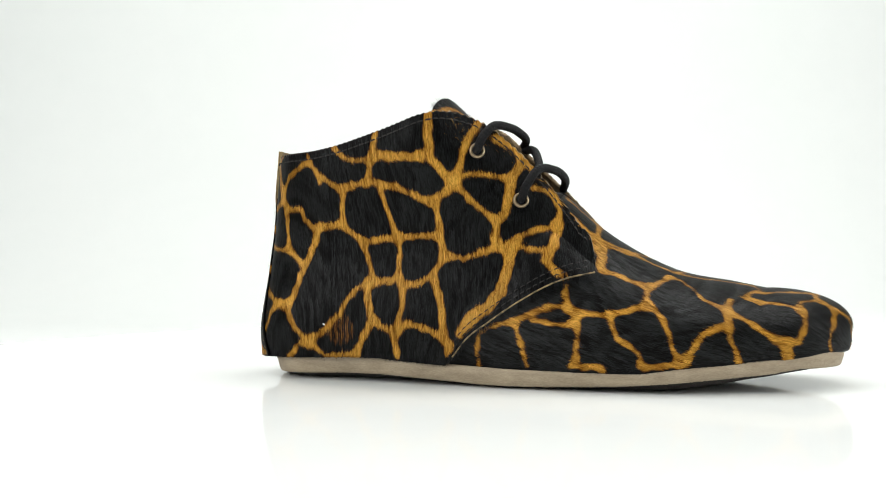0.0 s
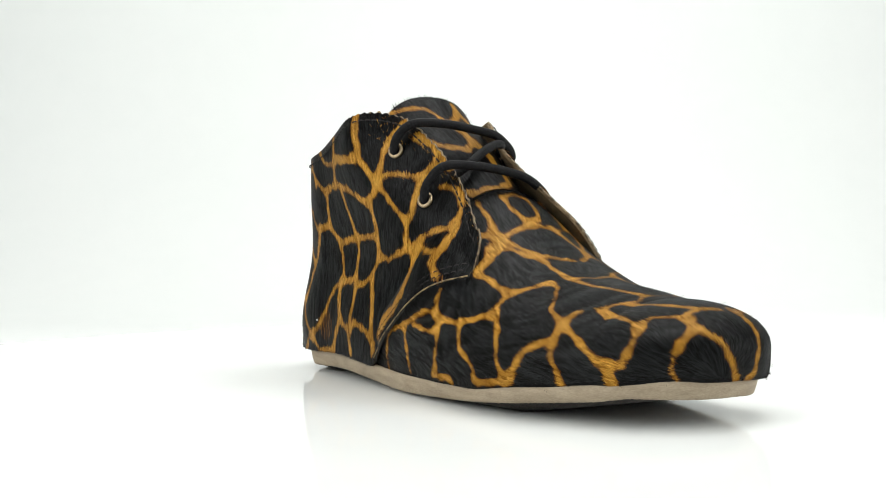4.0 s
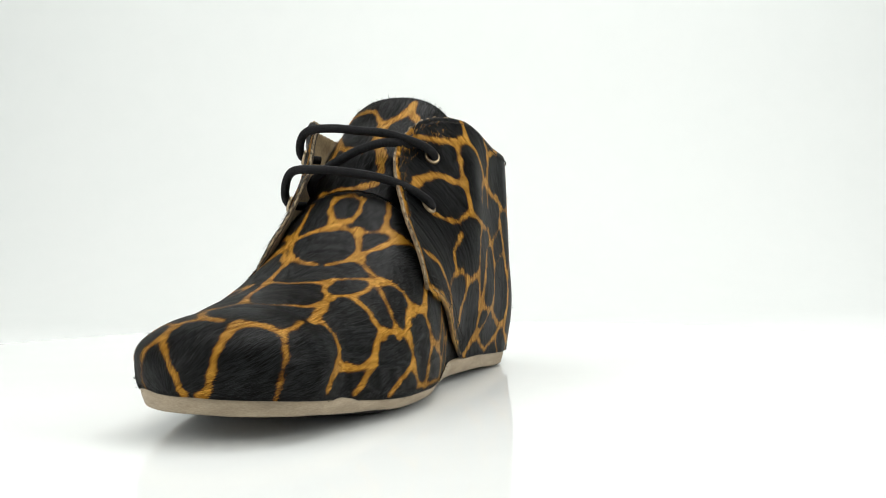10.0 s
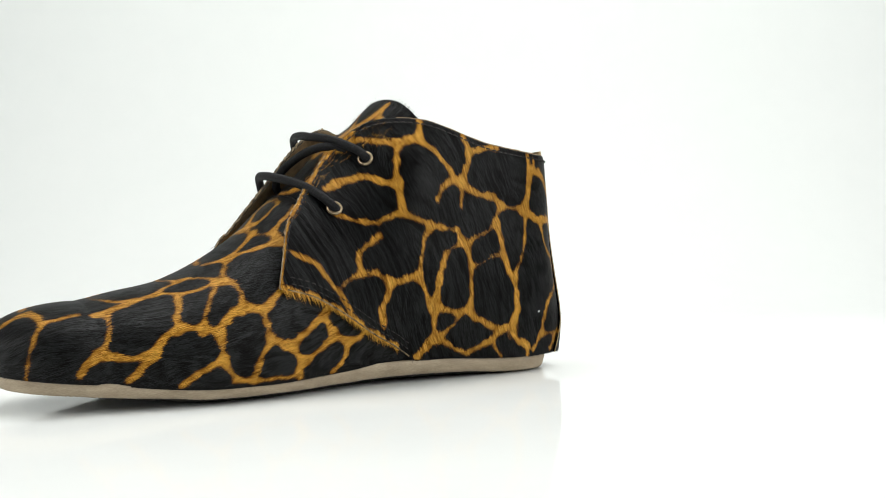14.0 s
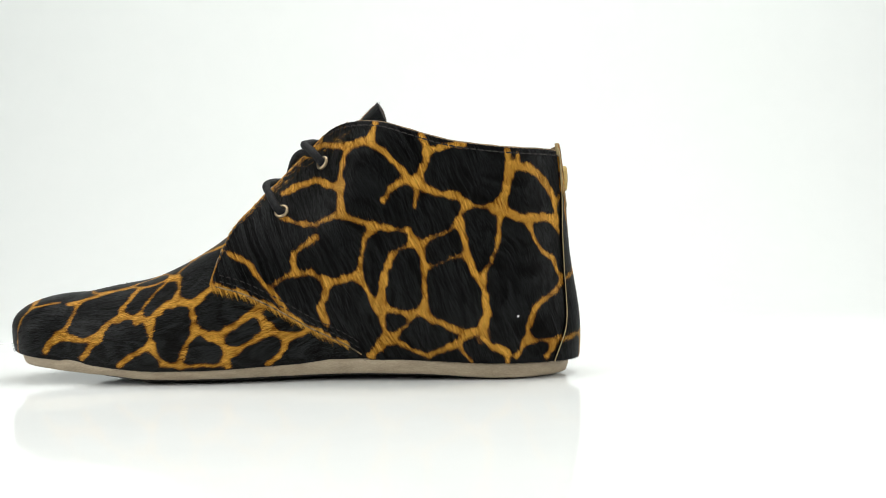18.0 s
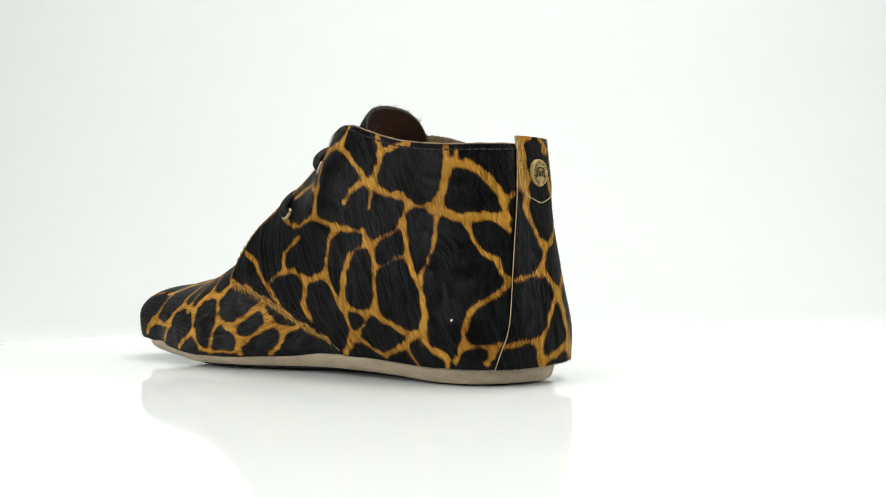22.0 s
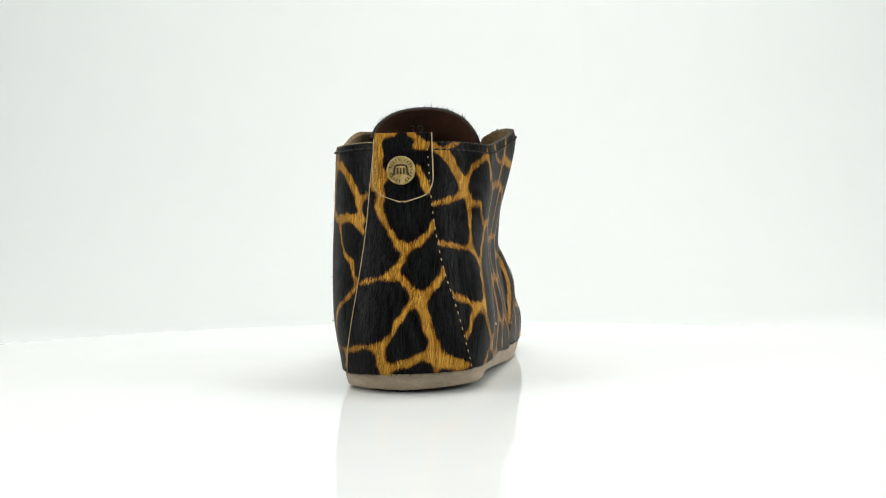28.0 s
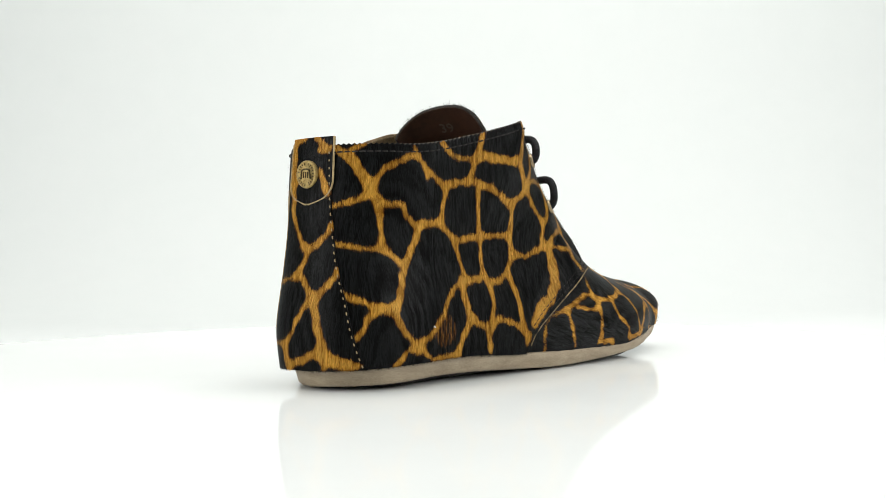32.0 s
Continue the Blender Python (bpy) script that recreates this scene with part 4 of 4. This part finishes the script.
def build_tongue(boot):
    nu, nv = 90, 190
    line_x = curve([(0, 67), (0.25, 54.5), (0.5, 42.5), (0.75, 28.5), (0.9, 22), (1, 17)])
    line_z = curve([(0, 76.5), (0.25, 89), (0.5, 101), (0.75, 111), (0.9, 117.5), (1, 122)])
    a = np.linspace(-1, 1, nv)
    b = np.linspace(0, 1, nu)
    top = 1 - np.where(a < 0, 0.29, 0.22) * np.abs(a) ** 2.2
    bb = b[:, None] * top[None, :]
    cx, cz = line_x(bb), line_z(bb) + jag(a * 27, 0.12, 2.3)[None, :] * (b[:, None] > 0.985)
    half = 24.0 + 1.8 * bb
    ang = a[None, :] * 1.15
    y = -4.5 + 1.5 * bb + half * np.sin(ang) / math.sin(1.15)
    sink = half * 0.62 * (1 - np.cos(ang)) * np.where(a < 0, 1.75, 1.15 + 0.95 * np.clip(a, 0, 1))[None, :]
    p = np.stack([cx - sink * (0.55 + 0.4 * bb), y, cz - sink * 0.55 * (1 - 0.75 * bb)], -1)
    tone = net_tone(p[..., 1:], NET_TONGUE).reshape(p.shape[:2])
    me, n = shell("tongue", p * 0.001, 0.0015, True, tone)
    tongue = part("tongue", me, [FUR, LINING, TONGUE_EDGE], boot, "cow-hair tongue with a pinked edge and brown lining")
    lay = np.zeros(p.shape)
    lay[..., 0], lay[..., 2] = 0.7, -0.7
    hair("fur", p, n, lambda q: net_tone(q[:, 1:], NET_TONGUE), lay, 6.0, tongue, seed=21, wild=0.07)
    # fuzz that stands over the tongue's edge
    fuzz = np.zeros(p[-6:].shape)
    fuzz[..., 0], fuzz[..., 1], fuzz[..., 2] = -0.3, 0.6 * np.sin(a * 9)[None, :] + a[None, :], 0.9
    hair("loose_hair", p[-6:], n[-6:], lambda q: net_tone(q[:, 1:], NET_TONGUE), fuzz, 3.0, tongue, length=1.7, seed=23, wild=0.04)
    text = bpy.data.curves.new("size", "FONT")
    text.body, text.size, text.extrude, text.align_x = "39", 0.0075, 0.0001, "CENTER"
    stamp = bpy.data.meshes.new_from_object(bpy.data.objects.new("size", text))
    i, j = int(nu * 0.77), int(nv * 0.585)
    nor = Vector(n[i, j])
    right = Vector((0, 0, 1)).cross(-nor).normalized()
    rot = Matrix((right, (-nor).cross(right), -nor)).transposed().to_4x4()
    ob = part("size_stamp", stamp, STAMP, tongue, "size stamp reading 39")
    ob.matrix_local = Matrix.Translation(Vector(p[i, j]) * 0.001 - nor * 0.00165) @ rot
    return tongue


def build_heel(boot):
    # back strip between the quarters
    nz, nq = 110, 64
    z = np.linspace(6.5, 96.5, nz)
    q = np.linspace(-1, 1, nq)
    arc = np.where(q[None, :] > 0, q[None, :] * strip_edge[1](z)[:, None], q[None, :] * strip_edge[-1](z)[:, None])
    foot = np.where(arc > 0, sole_top[1](S0 + np.abs(arc)), sole_top[-1](S0 + np.abs(arc))) - 0.4
    zz = 96.5 - (96.5 - z[:, None]) * (96.5 - foot) / 90.0

    def wrap(arc, zz, proud):
        left = place(1, S0 + np.abs(arc) * RF / 37.0, quarter_r(1, S0 + np.abs(arc), zz) + proud, zz)
        right = place(-1, S0 + np.abs(arc) * RF / 37.0, quarter_r(-1, S0 + np.abs(arc), zz) + proud, zz)
        return np.where((arc > 0)[..., None], left, right)
    def on_strip(q):
        return net_tone(np.stack([(station(q) - S0) * 37.0 / RF * np.sign(q[:, 1]), q[:, 2]], 1), NET_HEEL)
    p = wrap(arc, zz, 0.9)
    tone = net_tone(np.stack([arc, zz], -1), NET_HEEL).reshape(arc.shape)
    me, n = shell("heel_strip", p * 0.001, 0.0010, False, tone, (0, 1, 0))
    strip = part("heel_strip", me, [FUR, SUEDE, EDGE], boot, "tapered back strip of giraffe-print cow hair")
    lay = np.zeros(p.shape)
    lay[..., 2], lay[..., 1] = -1.0, 0.15
    hair("fur", p, n, on_strip, lay, 6.0, strip, seed=31, sole=True)
    idx = np.arange(nz, dtype=float)
    # the strip's cut edges: pale on one side, stitched on the other
    co, f = tube((p[:, -1] + n[:, -1] * 0.15)[::8], 0.22, 8)
    part("cut_edge", mesh_of("cut_edge", co, f), EDGE, strip, "pale cut leather edge")
    stitches("stitching", sample(p, idx, np.full(nz, 1.0)), sample(n, idx, np.full(nz, 1.0)), strip, material=EDGE, length=1.2, step=3.1, thick=0.6, lift=0.1)
    # pull tab, folded over the top edge
    nz, nq = 60, 40
    t = np.linspace(0, 1, nz)
    q = np.linspace(-1, 1, nq)
    zt = 74.5 + 27.0 * t
    wt = 11.6 * np.sqrt(np.clip(1 - np.clip((11 - (zt - 74.5)) / 11, 0, 1) ** 2.6, 0.02, 1))
    arc = q[None, :] * wt[:, None]
    zz = np.broadcast_to(zt[:, None], arc.shape)
    p = wrap(arc, zz, 1.2)
    tone = net_tone(np.stack([arc, zz], -1), NET_HEEL).reshape(arc.shape)
    me, n = shell("pull_tab", p * 0.001, 0.0014, False, tone, (0, 1, 2))
    tab = part("pull_tab", me, [FUR, SUEDE, EDGE], boot, "rounded cow-hair pull tab with a pale cut edge")
    lay = np.zeros(p.shape)
    lay[..., 2] = -1.0
    hair("fur", p, n, on_strip, lay, 6.0, tab, length=3.2, seed=41)
    rim = np.concatenate([p[::-6, 0], p[0, 4:-4:6], p[::6, -1]]) + np.concatenate([n[::-6, 0], n[0, 4:-4:6], n[::6, -1]]) * 0.1
    co, f = tube(rim, 0.3, 8)
    part("cut_edge", mesh_of("cut_edge", co, f), EDGE, tab, "pale cut leather edge")
    build_rivet(boot)


def disc(name, rings, n, mat, parent, m, label=""):
    """A turned round part from (radius, height) rings, set at the pose m."""
    ang = np.linspace(0, 2 * np.pi, n, endpoint=False)
    co = [(r * math.cos(a), r * math.sin(a), z) for r, z in rings for a in ang]
    f = []
    for k in range(len(rings) - 1):
        f += [[k * n + i, k * n + (i + 1) % n, (k + 1) * n + (i + 1) % n, (k + 1) * n + i] for i in range(n)]
    f += [list(range((len(rings) - 1) * n, len(rings) * n))]
    me = mesh_of(name, np.array(co) * 0.001, f)
    ob = part(name, me, mat, parent, label)
    ob.matrix_local = m
    return ob


def build_rivet(boot):
    m = pose(-0.0662, 0.0006, 0.0866, 0, -90, 0) @ pose(0, 0, 0, 0, 0, -90)
    rivet = disc("rivet", [(5.6, -1.5), (5.7, 0.4), (5.4, 1.0), (5.0, 1.2), (4.8, 0.9), (0.5, 1.1)], 40, BRASS, boot, m, "round aged brass rivet with an embossed mark")
    # the embossed mark: a plain looped outline
    pts = [(-3.2, -1.3), (-2.6, -1.5), (-2.4, 0.6), (-1.9, 1.7), (0, 2.1), (1.9, 1.7), (2.4, 0.6), (2.6, -1.5), (3.2, -1.3)]
    co, f = tube([(x, y, 1.1) for x, y in pts], 0.36, 6)
    part("mark", mesh_of("mark", co, f), ENGRAVED, rivet)
    for x in (-1.2, 0.0, 1.2):
        co, f = tube([(x, -1.5, 1.1), (x, 0.2, 1.1), (x, 0.9, 1.1)], 0.32, 6)
        part("mark", mesh_of("mark", co, f), ENGRAVED, rivet)
    # worn marks pressed round the rim
    co, f = [], []
    for k in range(22):
        a = k * math.tau / 22
        if k % 6 != 5:
            c, g = tube([(3.7 * math.cos(a), 3.7 * math.sin(a), 1.0), (4.2 * math.cos(a + 0.04), 4.2 * math.sin(a + 0.04), 1.08), (4.7 * math.cos(a), 4.7 * math.sin(a), 1.0)], 0.16, 5, 2)
            f += [[i + len(co) for i in face] for face in g]
            co += c.tolist()
    tagged(part("rim_marks", mesh_of("rim_marks", co, f), ENGRAVED, rivet), kind="stuff")


def build_sole(boot):
    s = np.linspace(S0, S1, 700)
    rng = np.random.default_rng(7)
    rows = [(0.0, -5.0, 0.6), (0.0, 0.2, 0.1), (0.12, 0.6, 0.0), (0.5, 0.1, 0.0), (0.92, -0.8, 0.0), (1.0, -1.3, 0.0), (1.0, -12.0, 0.4)]
    loops = []
    for k, inset, lift in rows:
        ring = []
        for side in (1, -1):
            z = sole_top[side](s) * (1 - k) + sole_low[side](s) * k + lift + (rng.normal(0, 0.06, len(s)) if k > 0.9 and inset > -2 else 0)
            ring.append(place(side, s, np.maximum(sole_half[side](s) + inset, 0.5), z))
        loops.append(np.concatenate([ring[0], ring[1][-2:0:-1]]))
    n = len(loops[0])
    co = np.concatenate(loops) * 0.001
    f = []
    for k in range(len(loops) - 1):
        i = np.arange(n)
        j = (i + 1) % n
        f += np.stack([k * n + i, k * n + j, (k + 1) * n + j, (k + 1) * n + i], 1).tolist()
    # close top and bottom across the width
    m = len(s)
    for k, flip in ((0, True), (len(loops) - 1, False)):
        left, right = [k * n + i for i in range(m)], [k * n + (n - i) % n for i in range(m)]
        right[-1] = left[-1]
        for i in range(m - 1):
            quad = [left[i], left[i + 1], right[i + 1], right[i]]
            quad = list(dict.fromkeys(quad))
            if len(quad) > 2:
                f.append(quad[::-1] if flip else quad)
    me = mesh_of("sole", co, f)
    sole = part("sole", me, RUBBER, boot, "thin grey-beige rubber sole with a lifted toe")
    # the dark tread under it, rounded up to the sole's edge
    loops = []
    for inset, k in ((-3.0, 1.0), (-5.0, 0.6), (-8.0, 0.2), (-12.0, 0.0), (-26.0, 0.0)):
        ring = [place(side, s, np.maximum(sole_half[side](s) + inset, 0.4), np.minimum(tread_low(s), sole_low[side](s)) * (1 - k) + (sole_low[side](s) + 0.3) * k) for side in (1, -1)]
        loops.append(np.concatenate([ring[0], ring[1][-2:0:-1]]))
    f = []
    i = np.arange(n)
    j = (i + 1) % n
    for k in range(len(loops) - 1):
        f += np.stack([k * n + i, k * n + j, (k + 1) * n + j, (k + 1) * n + i], 1).tolist()
    part("tread", mesh_of("tread", np.concatenate(loops) * 0.001, f), TREAD, sole, "dark ribbed tread under the sole")
    # insole seen down the opening
    pl = place(1, s, sole_half[1](s) - 3, sole_top[1](s) + 1.2)
    pr = place(-1, s, sole_half[-1](s) - 3, sole_top[-1](s) + 1.2)
    p = np.stack([pl, (pl + pr) / 2, pr], 1)
    part("insole", mesh_of("insole", p.reshape(-1, 3) * 0.001, grid_faces(len(s), 3, True)), LINING, boot, "dark brown leather insole")
    return sole


EYELETS = [(1, 38.7, 93.4), (1, 56.0, 72.6), (-1, 39.2, 95.5), (-1, 56.8, 75.0)]


def build_laces(boot):
    for side, s, z in EYELETS:
        def at(ds, dz):
            a, b = np.array([s + ds]), np.array([z + dz])
            return place(side, a, quarter_r(side, a, b), b)[0]
        o = Vector(at(0, 0))
        n = Vector(at(0.5, 0) - at(-0.5, 0)).cross(Vector(at(0, 0.5) - at(0, -0.5))).normalized() * -side
        m = Matrix.Translation((o + n * 0.4) * 0.001) @ n.to_track_quat("Z", "Y").to_matrix().to_4x4()
        disc("eyelet", [(3.3, -0.4), (3.3, 0.3), (2.9, 0.8), (2.3, 0.9), (1.9, 0.5), (1.8, -0.8)], 28, BRONZE, boot, m, "antique bronze eyelet ring")
    lines = [("lace", [(34, -31, 94.5), (39.2, -36.5, 95.6), (42, -36.5, 101), (45.5, -31, 106), (49, -18, 106.2), (50.5, -5, 104.5), (49.5, 6, 103), (46, 14, 100.5), (42, 21, 97), (38.7, 23, 93.6), (34, 18, 92)]),
             ("lace", [(52, -28, 74), (56.9, -34, 75.2), (59.5, -34.5, 81), (63.5, -29, 87.8), (67, -16, 88), (67.7, -3, 86.5), (66.5, 8, 84.5), (63.5, 17, 81.5), (60, 25, 77), (56.3, 28, 72.8), (51, 22, 71)]),
             ("lace", [(50, -26, 77), (58, -23, 83), (60, -15, 89), (57, -5, 95), (53, 4, 98.5), (48, 11, 99), (40, 16, 96)])]
    for name, pts in lines:
        co, f = tube(pts, 1.75, 24, 26, 0.07)
        part(name, mesh_of(name, co, f), CORD, boot, "round waxed black shoelace")


def build_boot():
    boot = tagged(new("ankle_boot"), "lace-up ankle boot in giraffe-print cow hair with a thin beige sole", "boot")
    build_sole(boot)
    build_quarter(boot, 1)
    build_quarter(boot, -1)
    build_vamp(boot)
    build_tongue(boot)
    build_heel(boot)
    build_laces(boot)
    return boot


build_setting()
turntable = build_turntable()
boot = build_boot()


def motions():
    rows = [(t, pose(0, 0, 0, 0, 0, -a)) for t, a in TURN]
    walk(turntable, rows)
    walk(boot, rows)


motions()
